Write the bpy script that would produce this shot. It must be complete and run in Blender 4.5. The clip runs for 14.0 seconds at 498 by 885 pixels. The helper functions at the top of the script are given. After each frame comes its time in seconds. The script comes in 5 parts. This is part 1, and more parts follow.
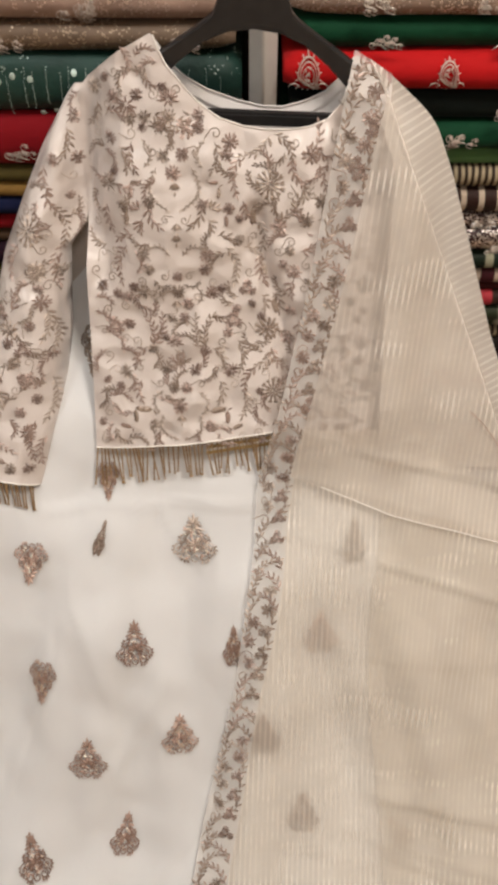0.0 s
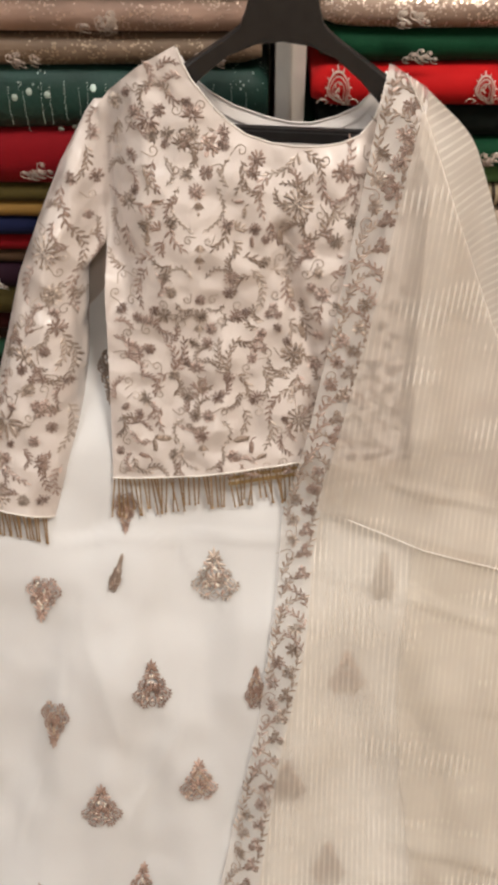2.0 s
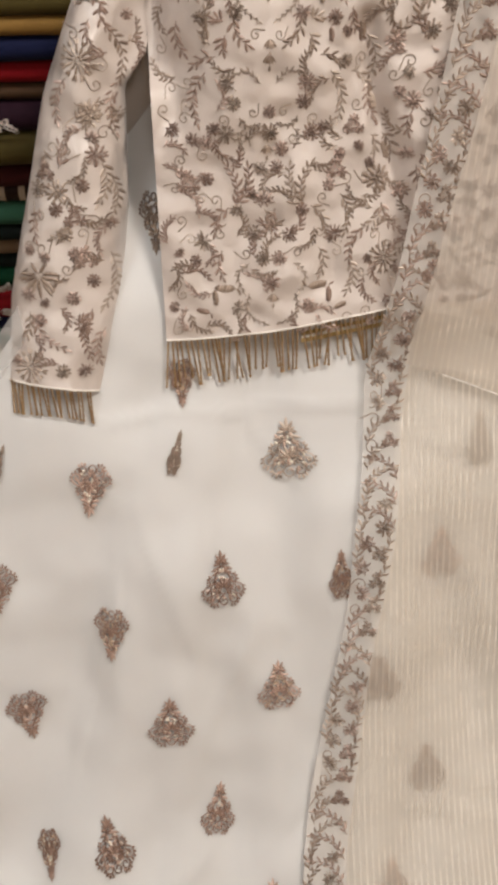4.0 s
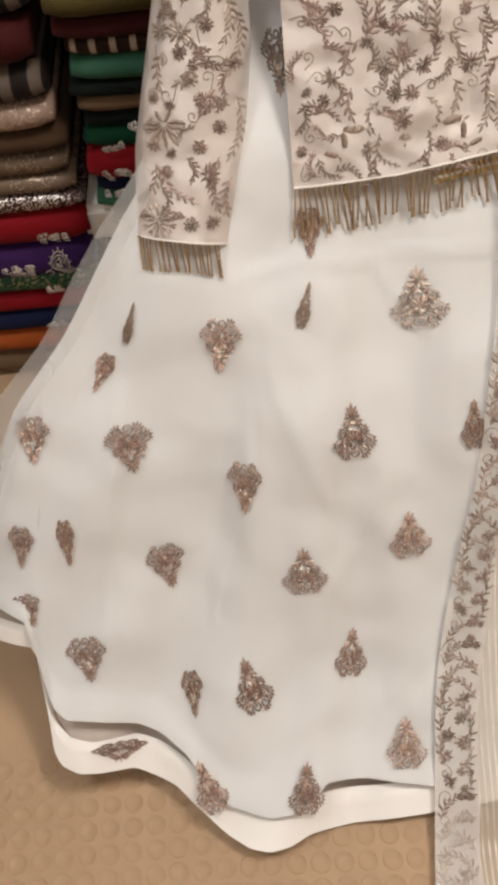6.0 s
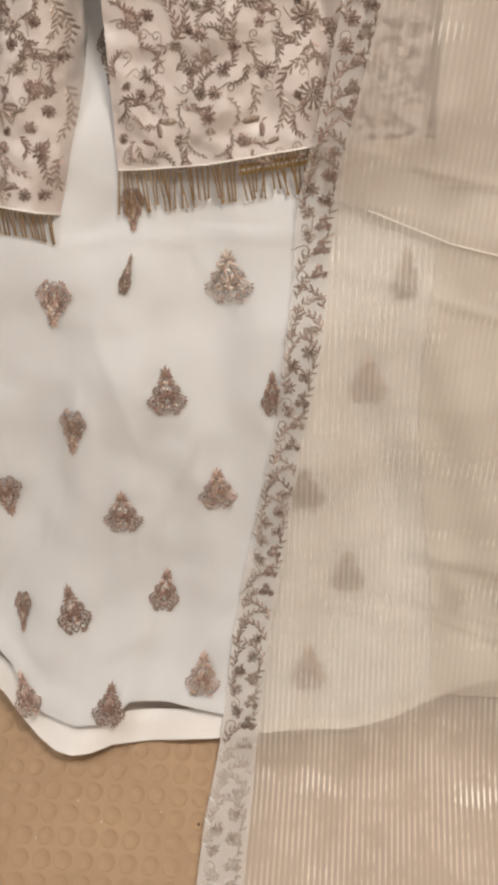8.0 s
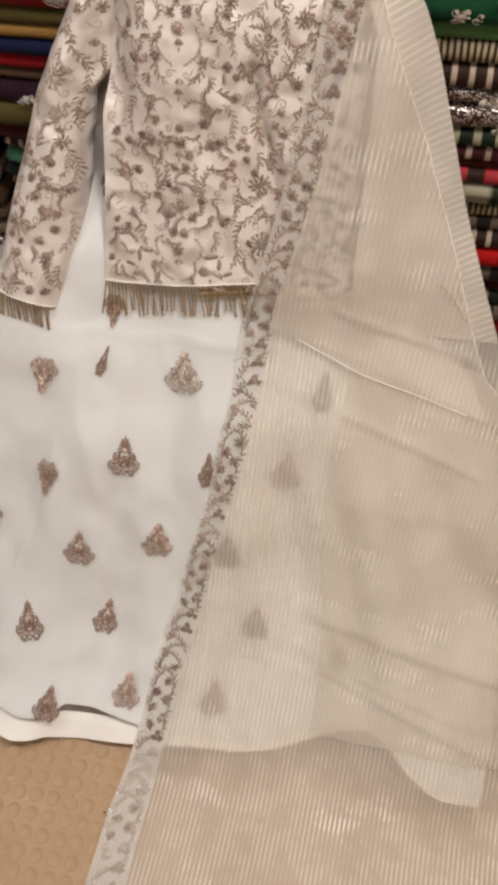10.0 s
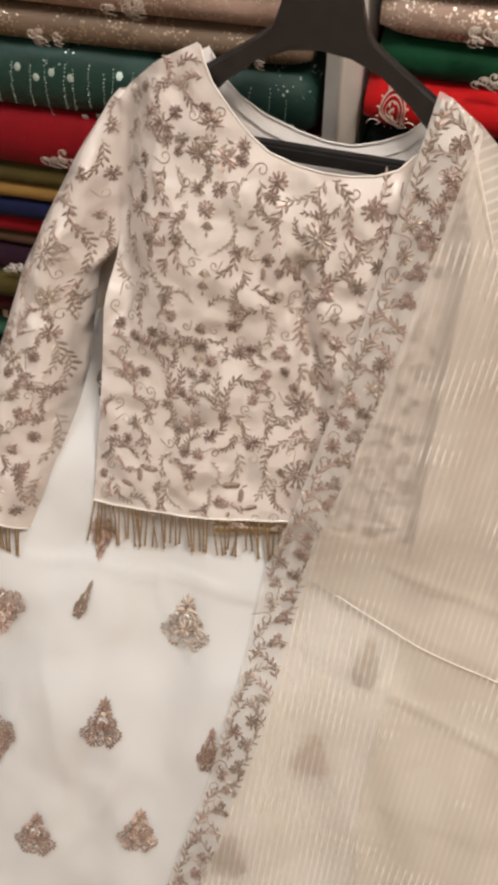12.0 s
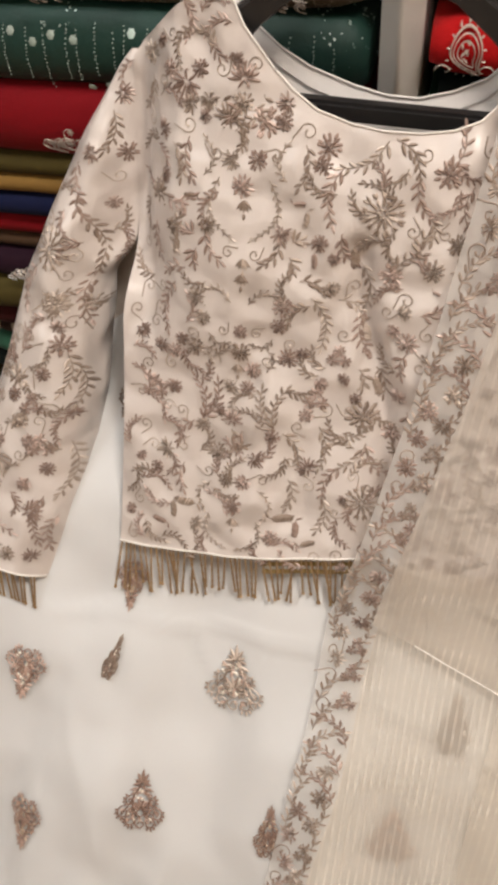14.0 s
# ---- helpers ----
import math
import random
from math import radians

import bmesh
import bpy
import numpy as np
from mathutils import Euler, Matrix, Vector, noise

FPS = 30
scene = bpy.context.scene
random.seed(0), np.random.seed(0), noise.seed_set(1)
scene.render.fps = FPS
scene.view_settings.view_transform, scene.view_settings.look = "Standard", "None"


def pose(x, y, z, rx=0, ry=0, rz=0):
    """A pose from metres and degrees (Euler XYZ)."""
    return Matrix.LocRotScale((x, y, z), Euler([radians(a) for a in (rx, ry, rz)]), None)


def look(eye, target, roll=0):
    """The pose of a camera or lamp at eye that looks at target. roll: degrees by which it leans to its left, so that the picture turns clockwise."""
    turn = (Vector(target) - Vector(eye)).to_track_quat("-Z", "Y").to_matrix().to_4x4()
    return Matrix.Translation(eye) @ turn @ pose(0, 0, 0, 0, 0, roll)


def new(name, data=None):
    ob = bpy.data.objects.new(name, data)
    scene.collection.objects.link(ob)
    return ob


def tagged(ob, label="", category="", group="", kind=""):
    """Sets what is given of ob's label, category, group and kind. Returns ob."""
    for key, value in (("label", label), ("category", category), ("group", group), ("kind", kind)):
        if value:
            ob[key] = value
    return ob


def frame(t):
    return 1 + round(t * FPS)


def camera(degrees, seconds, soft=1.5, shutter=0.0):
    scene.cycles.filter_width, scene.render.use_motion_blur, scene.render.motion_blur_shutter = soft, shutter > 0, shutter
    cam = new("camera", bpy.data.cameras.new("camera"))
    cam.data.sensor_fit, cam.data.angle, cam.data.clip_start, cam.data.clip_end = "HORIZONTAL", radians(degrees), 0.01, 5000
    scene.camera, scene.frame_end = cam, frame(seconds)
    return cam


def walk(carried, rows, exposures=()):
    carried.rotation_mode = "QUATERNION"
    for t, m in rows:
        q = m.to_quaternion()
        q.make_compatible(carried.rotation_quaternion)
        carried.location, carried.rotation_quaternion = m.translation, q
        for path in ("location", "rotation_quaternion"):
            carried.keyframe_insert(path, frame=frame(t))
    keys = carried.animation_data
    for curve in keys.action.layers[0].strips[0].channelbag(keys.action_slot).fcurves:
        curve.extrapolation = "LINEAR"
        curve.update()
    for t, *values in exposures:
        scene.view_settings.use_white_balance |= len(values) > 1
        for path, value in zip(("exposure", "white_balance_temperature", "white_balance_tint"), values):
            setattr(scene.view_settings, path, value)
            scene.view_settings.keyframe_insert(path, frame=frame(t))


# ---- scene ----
cam = camera(30.6, 14.0, soft=4.3)
METRES, EYE, TILT, LEAN, TURN = 2.5, 1.53, -47.0, 0.0, 0.0
ROWS = [
    (0.0, 0.0, 0.0, 0.0, 0.0, 0.0, -0.0),
    (0.5, 0.013, 0.0009, -0.0008, -1.64, 1.28, 1.09),
    (1.0, 0.016, 0.0076, -0.0023, -2.29, 1.4, 2.25),
    (1.5, 0.0037, 0.016, -0.0004, -2.28, 1.34, 2.06),
    (2.0, -0.0101, 0.0234, 0.0054, 0.33, 1.29, -0.14),
    (4.5, -0.0954, 0.107, -0.0338, -3.32, -4.3, 5.02),
    (5.0, -0.1228, 0.0981, -0.044, -3.16, -5.59, 7.64),
    (5.5, -0.126, 0.0981, -0.0529, -2.92, -7.72, 8.21),
    (6.0, -0.0989, 0.0936, -0.0512, 1.52, -8.68, 5.18),
    (6.5, -0.0612, 0.0891, -0.0485, 2.11, -8.91, 3.4),
    (7.0, -0.0262, 0.0819, -0.0531, 3.78, -9.27, 1.78),
    (7.5, 0.0013, 0.0672, -0.0591, 5.23, -9.77, 0.71),
    (8.0, 0.026, 0.0439, -0.0631, 5.57, -9.48, 0.49),
    (8.5, 0.0521, 0.0192, -0.0656, 5.12, -9.13, -0.37),
    (9.0, 0.0838, -0.0199, -0.0339, 7.97, -9.72, -3.41),
    (11.5, 0.0787, -0.0106, 0.0302, 9.54, -4.71, -9.83),
    (12.0, 0.055, 0.0791, 0.0542, 9.38, -2.06, -9.77),
    (12.5, 0.0386, 0.1907, 0.0843, 9.67, -0.71, -8.6),
    (13.0, 0.0297, 0.2632, 0.0986, 10.48, -0.88, -7.35),
    (13.5, 0.0294, 0.2501, 0.0965, 11.88, -1.47, -7.61),
    (14.0, 0.0353, 0.1464, 0.055, 11.32, -1.53, -7.46),
]
BETWEEN = [
    (2.2, look((-0.065, 0.043, 1.479), (-0.057, 1.463, 0.070), 0.9)),
    (4.3, look((-0.212, 0.108, 1.279), (-0.085, 1.388, -0.253), 0.1)),
    (5.4, look((-0.298, 0.068, 1.257), (-0.274, 1.242, -0.362), -7.3)),
    (8.8, look((0.182, -0.092, 1.451), (-0.036, 0.995, -0.213), -6.1)),
    (9.2, look((0.251, -0.104, 1.557), (-0.033, 0.990, -0.093), -6.0)),
    (11.3, look((0.226, -0.013, 1.625), (-0.049, 1.182, 0.045), -0.3)),
    (12.9, look((0.082, 0.609, 1.232), (-0.280, 1.928, -0.227), -3.8)),
]
PATH = [(t, pose(0, 0, EYE, TILT, LEAN, TURN) @ pose(METRES * x, METRES * y, METRES * z, 90 + pitch, roll, yaw)) for t, x, y, z, yaw, pitch, roll in ROWS]
walk(cam, sorted(PATH + BETWEEN, key=lambda row: row[0]), [(0.0, 0.05), (1.0, 0.04), (2.1, 0.11), (4.4, -0.03), (5.0, 0.03), (5.5, -0.02), (6.0, 0.05), (7.0, -0.05), (9.2, -0.05), (11.3, 0.03), (13.5, 0.08), (14.0, 0.05)])

# ---- world and light ----
world = bpy.data.worlds.new("world")
scene.world = world
world.use_nodes = True
world.node_tree.nodes["Background"].inputs[0].default_value = (1.0, 0.96, 0.91, 1)
world.node_tree.nodes["Background"].inputs[1].default_value = 0.045
scene.view_settings.exposure = 0.0
# lamps out of view; the third is an added fill that softens the shading
LAMPS = [(-1.1, 0.45, 11, (0.94, 0.97, 1.0)), (0.65, 0.45, 31.5, (1.0, 0.905, 0.815)), (0.0, -1.3, 9, (1.0, 0.92, 0.86))]


# ---- materials ----
def material(name):
    m = bpy.data.materials.new(name)
    m.use_nodes = True
    t = m.node_tree
    return m, t, t.nodes["Principled BSDF"]


def node(t, kind, **values):
    n = t.nodes.new(kind)
    for key, value in values.items():
        if key == "op":
            n.operation = value
        else:
            n.inputs[key.replace("_", " ")].default_value = value
    return n


def maths(t, op, a, b=None):
    n = t.nodes.new("ShaderNodeMath")
    n.operation = op
    for i, v in enumerate((a, b)):
        if v is None:
            continue
        if isinstance(v, (int, float)):
            n.inputs[i].default_value = v
        else:
            t.links.new(v, n.inputs[i])
    return n.outputs[0]


def ramp(t, fac, stops):
    n = t.nodes.new("ShaderNodeValToRGB")
    e = n.color_ramp.elements
    e[0].position, e[0].color = stops[0][0], (*stops[0][1], 1)
    e[1].position, e[1].color = stops[-1][0], (*stops[-1][1], 1)
    for p, c in stops[1:-1]:
        k = e.new(p)
        k.color = (*c, 1)
    t.links.new(fac, n.inputs[0])
    return n.outputs[0]


def coords(t, which="Object"):
    return t.nodes.new("ShaderNodeTexCoord").outputs[which]


def noise_of(t, vec, scale, detail=3.0):
    n = node(t, "ShaderNodeTexNoise", Scale=scale, Detail=detail)
    t.links.new(vec, n.inputs["Vector"])
    return n.outputs["Fac"]


def bump(t, p, height, strength, distance):
    b = node(t, "ShaderNodeBump", Strength=strength, Distance=distance)
    t.links.new(height, b.inputs["Height"])
    t.links.new(b.outputs[0], p.inputs["Normal"])


def cloth(name, colour, rough=0.75, sheen=0.3, vary=0.12, weave=900, crumple=18, relief=0.25, grain=0.12, depth=0.01, detail=4.0):
    """Woven cloth: fine thread relief, soft crumples and slight patches of tone."""
    m, t, p = material(name)
    c = coords(t)
    a, b, w = noise_of(t, c, 7), noise_of(t, c, crumple, detail), noise_of(t, c, weave, 1)
    mix = maths(t, "ADD", maths(t, "MULTIPLY", a, 0.7), maths(t, "MULTIPLY", w, 0.3))
    dark, light = [v * (1 - vary) for v in colour], [min(1, v * (1 + vary)) for v in colour]
    t.links.new(ramp(t, mix, [(0.3, dark), (0.7, light)]), p.inputs["Base Color"])
    p.inputs["Roughness"].default_value = rough
    p.inputs["Sheen Weight"].default_value = sheen
    p.inputs["Specular IOR Level"].default_value = 0.12 if sheen < 0.1 else 0.5
    h = maths(t, "ADD", maths(t, "MULTIPLY", b, 1.0), maths(t, "MULTIPLY", w, grain))
    bump(t, p, h, relief, depth)
    return m


def sheer(name, colour, cover, stripe=0.0, gold=(1.0, 0.97, 0.90), least=0.1):
    """See-through tissue cloth; stripe is the spacing of its metallic threads along the first UV axis."""
    m, t, p = material(name)
    c = coords(t)
    uv = coords(t, "UV")
    sep = t.nodes.new("ShaderNodeSeparateXYZ")
    t.links.new(uv, sep.inputs[0])
    patch = noise_of(t, c, 9, 3)
    fine = noise_of(t, c, 700, 1)
    p.inputs["Roughness"].default_value = 0.55
    p.inputs["Sheen Weight"].default_value = 0.3
    clear = t.nodes.new("ShaderNodeBsdfTransparent")
    glow = t.nodes.new("ShaderNodeBsdfTranslucent")
    glow.inputs[0].default_value = (*colour, 1)
    both = node(t, "ShaderNodeMixShader", Fac=0.3)
    t.links.new(p.outputs[0], both.inputs[1])
    t.links.new(glow.outputs[0], both.inputs[2])
    over = t.nodes.new("ShaderNodeMixShader")
    fac = maths(t, "ADD", maths(t, "MULTIPLY", patch, 0.22), cover - 0.11)
    if stripe:
        f = maths(t, "FRACT", maths(t, "DIVIDE", sep.outputs[0], stripe))
        on = maths(t, "LESS_THAN", maths(t, "ABSOLUTE", maths(t, "SUBTRACT", f, 0.5)), 0.16)
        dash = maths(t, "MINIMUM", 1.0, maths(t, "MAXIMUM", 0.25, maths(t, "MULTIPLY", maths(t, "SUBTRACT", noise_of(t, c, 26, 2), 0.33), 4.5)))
        # a stretched noise mask whitens the threads to paint the flash of lit folds
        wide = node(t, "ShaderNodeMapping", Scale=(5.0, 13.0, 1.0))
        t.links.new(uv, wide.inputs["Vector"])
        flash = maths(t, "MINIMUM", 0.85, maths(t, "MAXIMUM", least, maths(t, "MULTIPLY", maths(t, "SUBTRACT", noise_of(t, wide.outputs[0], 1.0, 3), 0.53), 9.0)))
        glint = maths(t, "MULTIPLY", maths(t, "MULTIPLY", on, dash), flash)
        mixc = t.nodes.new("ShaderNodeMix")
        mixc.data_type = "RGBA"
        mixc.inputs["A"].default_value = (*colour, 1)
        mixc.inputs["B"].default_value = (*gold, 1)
        t.links.new(glint, mixc.inputs["Factor"])
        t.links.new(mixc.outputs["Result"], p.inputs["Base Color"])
        t.links.new(maths(t, "MULTIPLY", glint, 0.25), p.inputs["Metallic"])
        t.links.new(maths(t, "SUBTRACT", 0.6, maths(t, "MULTIPLY", glint, 0.28)), p.inputs["Roughness"])
        fac = maths(t, "ADD", fac, maths(t, "MULTIPLY", glint, 0.55))
    else:
        p.inputs["Base Color"].default_value = (*colour, 1)
    fac = maths(t, "MINIMUM", 1.0, fac)
    t.links.new(fac, over.inputs[0])
    t.links.new(clear.outputs[0], over.inputs[1])
    t.links.new(both.outputs[0], over.inputs[2])
    bump(t, p, maths(t, "ADD", noise_of(t, c, 24, 4), maths(t, "MULTIPLY", fine, 0.15)), 0.3, 0.008)
    t.links.new(over.outputs[0], t.nodes["Material Output"].inputs["Surface"])
    return m


def thread(name, colour, metal=0.45, rough=0.42):
    """Metallic embroidery thread; random pieces coloured far paler paint its sparkle."""
    m, t, p = material(name)
    c = coords(t)
    info = t.nodes.new("ShaderNodeObjectInfo")
    isl = t.nodes.new("ShaderNodeNewGeometry")
    mix = maths(t, "ADD", maths(t, "MULTIPLY", info.outputs["Random"], 0.45), maths(t, "MULTIPLY", isl.outputs["Random Per Island"], 0.55))
    r, g, b = colour
    t.links.new(ramp(t, mix, [(0.0, (r * 0.62, g * 0.58, b * 0.57)), (0.4, (r * 0.92, g * 0.89, b * 0.88)), (0.7, (r * 1.05, g * 1.05, b * 1.05)), (0.82, (min(1, r * 1.75), min(1, g * 1.85), min(1, b * 1.95)))]), p.inputs["Base Color"])
    p.inputs["Metallic"].default_value = metal
    p.inputs["Roughness"].default_value = rough
    bump(t, p, noise_of(t, c, 1400, 2), 0.7, 0.001)
    return m


def plain(name, colour, rough=0.5, metal=0.0, vary=0.1, scale=30, relief=0.1):
    m, t, p = material(name)
    c = coords(t)
    a = noise_of(t, c, scale, 5)
    t.links.new(ramp(t, a, [(0.3, [v * (1 - vary) for v in colour]), (0.7, [min(1, v * (1 + vary)) for v in colour])]), p.inputs["Base Color"])
    p.inputs["Roughness"].default_value = rough
    p.inputs["Metallic"].default_value = metal
    bump(t, p, noise_of(t, c, scale * 12, 3), relief, 0.002)
    return m


def striped(name, a, b, pitch, share, soft=0.04):
    """Folded cloth with woven bands across its front."""
    m, t, p = material(name)
    c = coords(t)
    sep = t.nodes.new("ShaderNodeSeparateXYZ")
    t.links.new(c, sep.inputs[0])
    wob = maths(t, "ADD", sep.outputs[0], maths(t, "MULTIPLY", noise_of(t, c, 14), 0.006))
    f = maths(t, "FRACT", maths(t, "DIVIDE", wob, pitch))
    t.links.new(ramp(t, f, [(0.0, a), (1 - share - soft, a), (1 - share, b), (1 - soft, b), (1.0, a)]), p.inputs["Base Color"])
    p.inputs["Roughness"].default_value = 0.6
    p.inputs["Sheen Weight"].default_value = 0.02
    p.inputs["Specular IOR Level"].default_value = 0.15
    bump(t, p, noise_of(t, c, 60, 4), 0.35, 0.006)
    return m


def sequined(name, ground, spark, amount):
    """Cloth strewn with small reflecting sequins."""
    m, t, p = material(name)
    c = coords(t)
    v = node(t, "ShaderNodeTexVoronoi", Scale=330)
    t.links.new(c, v.inputs["Vector"])
    cells = t.nodes.new("ShaderNodeSeparateColor")
    t.links.new(v.outputs["Color"], cells.inputs[0])
    cluster = noise_of(t, c, 26, 3)
    on = maths(t, "MULTIPLY", maths(t, "LESS_THAN", v.outputs["Distance"], 0.5), maths(t, "GREATER_THAN", maths(t, "ADD", maths(t, "MULTIPLY", cells.outputs[0], 0.5), cluster), 1.25 - amount))
    mix = t.nodes.new("ShaderNodeMix")
    mix.data_type = "RGBA"
    t.links.new(on, mix.inputs["Factor"])
    t.links.new(ramp(t, noise_of(t, c, 12, 4), [(0.3, [k * 0.75 for k in ground]), (0.7, [min(1, k * 1.2) for k in ground])]), mix.inputs["A"])
    mix.inputs["B"].default_value = (*spark, 1)
    t.links.new(mix.outputs["Result"], p.inputs["Base Color"])
    t.links.new(maths(t, "MULTIPLY", on, 0.8), p.inputs["Metallic"])
    t.links.new(maths(t, "SUBTRACT", 0.6, maths(t, "MULTIPLY", on, 0.25)), p.inputs["Roughness"])
    bump(t, p, maths(t, "ADD", noise_of(t, c, 40, 4), maths(t, "MULTIPLY", cells.outputs[1], 0.25)), 0.5, 0.006)
    return m


M_BLOUSE = cloth("ivory_silk", (0.645, 0.575, 0.53), 0.34, 0.15, 0.05, 900, 18, 0.75, 0.006, 0.040, 1.4)
M_BACK = cloth("grey_white_lining", (0.74, 0.70, 0.67), 0.7, 0.2, 0.05)
M_SKIRT = cloth("white_net_over_lining", (0.70, 0.70, 0.695), 0.7, 0.35, 0.035, 1100, 9, 0.5, 0.003, 0.045, 1.3)
# darker beige that puts part of the gaps' shade into the colour
M_INSIDE = cloth("shade_beige_lining", (0.58, 0.51, 0.45), 0.8, 0.1, 0.08)
M_SATIN = cloth("white_satin", (0.90, 0.87, 0.83), 0.32, 0.1, 0.03, 1200, 14, 0.2)
M_NET = sheer("white_net", (0.80, 0.80, 0.79), 0.30)
# least: the share of painted thread glint that shows everywhere
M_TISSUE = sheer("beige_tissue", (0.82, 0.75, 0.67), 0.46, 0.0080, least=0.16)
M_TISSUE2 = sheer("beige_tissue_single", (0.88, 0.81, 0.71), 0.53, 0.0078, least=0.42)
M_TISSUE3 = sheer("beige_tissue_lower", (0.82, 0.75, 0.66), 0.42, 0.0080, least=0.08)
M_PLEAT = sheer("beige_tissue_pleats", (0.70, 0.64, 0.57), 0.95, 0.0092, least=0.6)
M_BORDER = sheer("border_net", (0.94, 0.91, 0.87), 0.46)
M_BORDER2 = sheer("border_net_doubled", (0.90, 0.87, 0.84), 0.66)
M_ROSE = thread("rose_bronze_thread", (0.43, 0.325, 0.275), 0.2)
M_COPPER = thread("copper_thread", (0.40, 0.28, 0.225), 0.22)
M_BLUSH = thread("blush_thread", (0.68, 0.52, 0.44), 0.2)
M_GREY = thread("grey_bronze_thread", (0.41, 0.33, 0.27), 0.25)
M_PALE = thread("pale_gold_thread", (0.48, 0.40, 0.335), 0.25, 0.4)
M_GOLD = thread("gold_thread", (0.70, 0.57, 0.44), 0.3, 0.35)
M_SILVER = thread("silver_thread", (0.70, 0.63, 0.55), 0.35, 0.35)
M_IVORY = thread("ivory_thread", (0.72, 0.66, 0.60), 0.15, 0.45)
M_PEARL = thread("pearl_beads", (0.30, 0.36, 0.31), 0.3, 0.35)
M_BEAD = thread("gold_beads", (0.38, 0.255, 0.13), 0.4, 0.35)
M_BRAID = thread("mustard_braid", (0.50, 0.36, 0.15), 0.3)
M_CREASE = plain("bright_tissue_fold", (0.90, 0.87, 0.82), 0.4, 0.0, 0.06)
M_PIPING = plain("cream_piping", (0.82, 0.77, 0.71), 0.45, 0.0, 0.05)
M_HANGER = plain("black_plastic", (0.016, 0.015, 0.015), 0.38, 0.0, 0.2, 60, 0.08)
M_STEEL = plain("steel", (0.6, 0.6, 0.6), 0.25, 1.0, 0.05)
M_MAT = plain("tan_rubber", (0.46, 0.31, 0.185), 0.62, 0.0, 0.09, 9, 0.25)
M_WHITE = plain("white_laminate", (0.72, 0.68, 0.62), 0.5, 0.0, 0.05)
M_DARKWOOD = plain("dark_board", (0.03, 0.022, 0.018), 0.6, 0.0, 0.3)
M_WALL = plain("painted_wall", (0.55, 0.50, 0.44), 0.8, 0.0, 0.05, 4)
M_CEIL = plain("ceiling_paint", (0.75, 0.73, 0.70), 0.85, 0.0, 0.03, 4)
M_LAMP, lt, lp = material("lamp_diffuser")
lp.inputs["Emission Color"].default_value = (1.0, 0.945, 0.885, 1)
lp.inputs["Emission Strength"].default_value = 4.0


# ---- building helpers ----
def part(name, bm, mat, parent=None, label="", smooth=True):
    me = bpy.data.meshes.new(name)
    bm.to_mesh(me)
    bm.free()
    return part_of(name, me, mat, parent, label, smooth)


def part_of(name, me, mat, parent=None, label="", smooth=True):
    if not me.materials:
        me.materials.append(mat)
    if smooth:
        me.shade_smooth()
    ob = new(name, me)
    if parent:
        ob.parent = parent
    if label:
        tagged(ob, label)
    return ob


def raw(name, verts, faces, mat, parent=None, label="", smooth=True, uvs=None):
    me = bpy.data.meshes.new(name)
    me.from_pydata([tuple(v) for v in verts], [], faces)
    if uvs:
        layer = me.uv_layers.new(name="UVMap")
        for loop in me.loops:
            layer.data[loop.index].uv = uvs[loop.vertex_index]
    me.update()
    return part_of(name, me, mat, parent, label, smooth)


def thing(name, label, category, group="", at=(0, 0, 0)):
    ob = new(name)
    ob.empty_display_size = 0.05
    ob.location = at
    return tagged(ob, label, category, group)


def box(bm, x0, x1, y0, y1, z0, z1, bevel=0.0):
    b = bmesh.new()
    bmesh.ops.create_cube(b, size=1, matrix=Matrix.Translation(((x0 + x1) / 2, (y0 + y1) / 2, (z0 + z1) / 2)) @ Matrix.Diagonal((x1 - x0, y1 - y0, z1 - z0, 1)))
    if bevel:
        bmesh.ops.bevel(b, geom=list(b.edges), offset=bevel, segments=2, affect="EDGES")
    me = bpy.data.meshes.new("tmp")
    b.to_mesh(me)
    b.free()
    bm.from_mesh(me)
    bpy.data.meshes.remove(me)
    return bm


def curve_of(table):
    a = np.array(sorted(table))
    return lambda v: float(np.interp(v, a[:, 0], a[:, 1]))


def soft_curve(table, reach=0.02):
    """As curve_of, with its corners rounded."""
    a = np.array(sorted(table))
    x = np.linspace(a[0, 0], a[-1, 0], 900)
    n = 2 * int(reach / (x[1] - x[0])) + 1
    y = np.convolve(np.pad(np.interp(x, a[:, 0], a[:, 1]), n // 2, mode="edge"), np.ones(n) / n, "valid")
    return lambda v: float(np.interp(v, x, y))


# ---- the slanting line on which the outfit lies, from the mat up to the hanger ----
LINE = [(-1.2, 0.004), (0.26, 0.004), (0.31, 0.012), (0.36, 0.037), (0.43, 0.078), (0.50, 0.125), (0.60, 0.222), (0.70, 0.36), (0.797, 0.476), (0.87, 0.57), (0.94, 0.69), (0.983, 0.775), (1.035, 0.92), (1.10, 1.075), (1.2, 1.33)]
line_y = np.linspace(-1.2, 1.2, 2401)
line_z = np.interp(line_y, [p[0] for p in LINE], [p[1] for p in LINE])
padded = np.concatenate([np.full(30, line_z[0]), line_z, line_z[-1] + np.arange(1, 31) * (line_z[-1] - line_z[-2])])
line_z = np.convolve(padded, np.ones(61) / 61, "valid")
line_s = np.concatenate([[0], np.cumsum(np.hypot(np.diff(line_y), np.diff(line_z)))])
line_s -= np.interp(0.30, line_y, line_s)


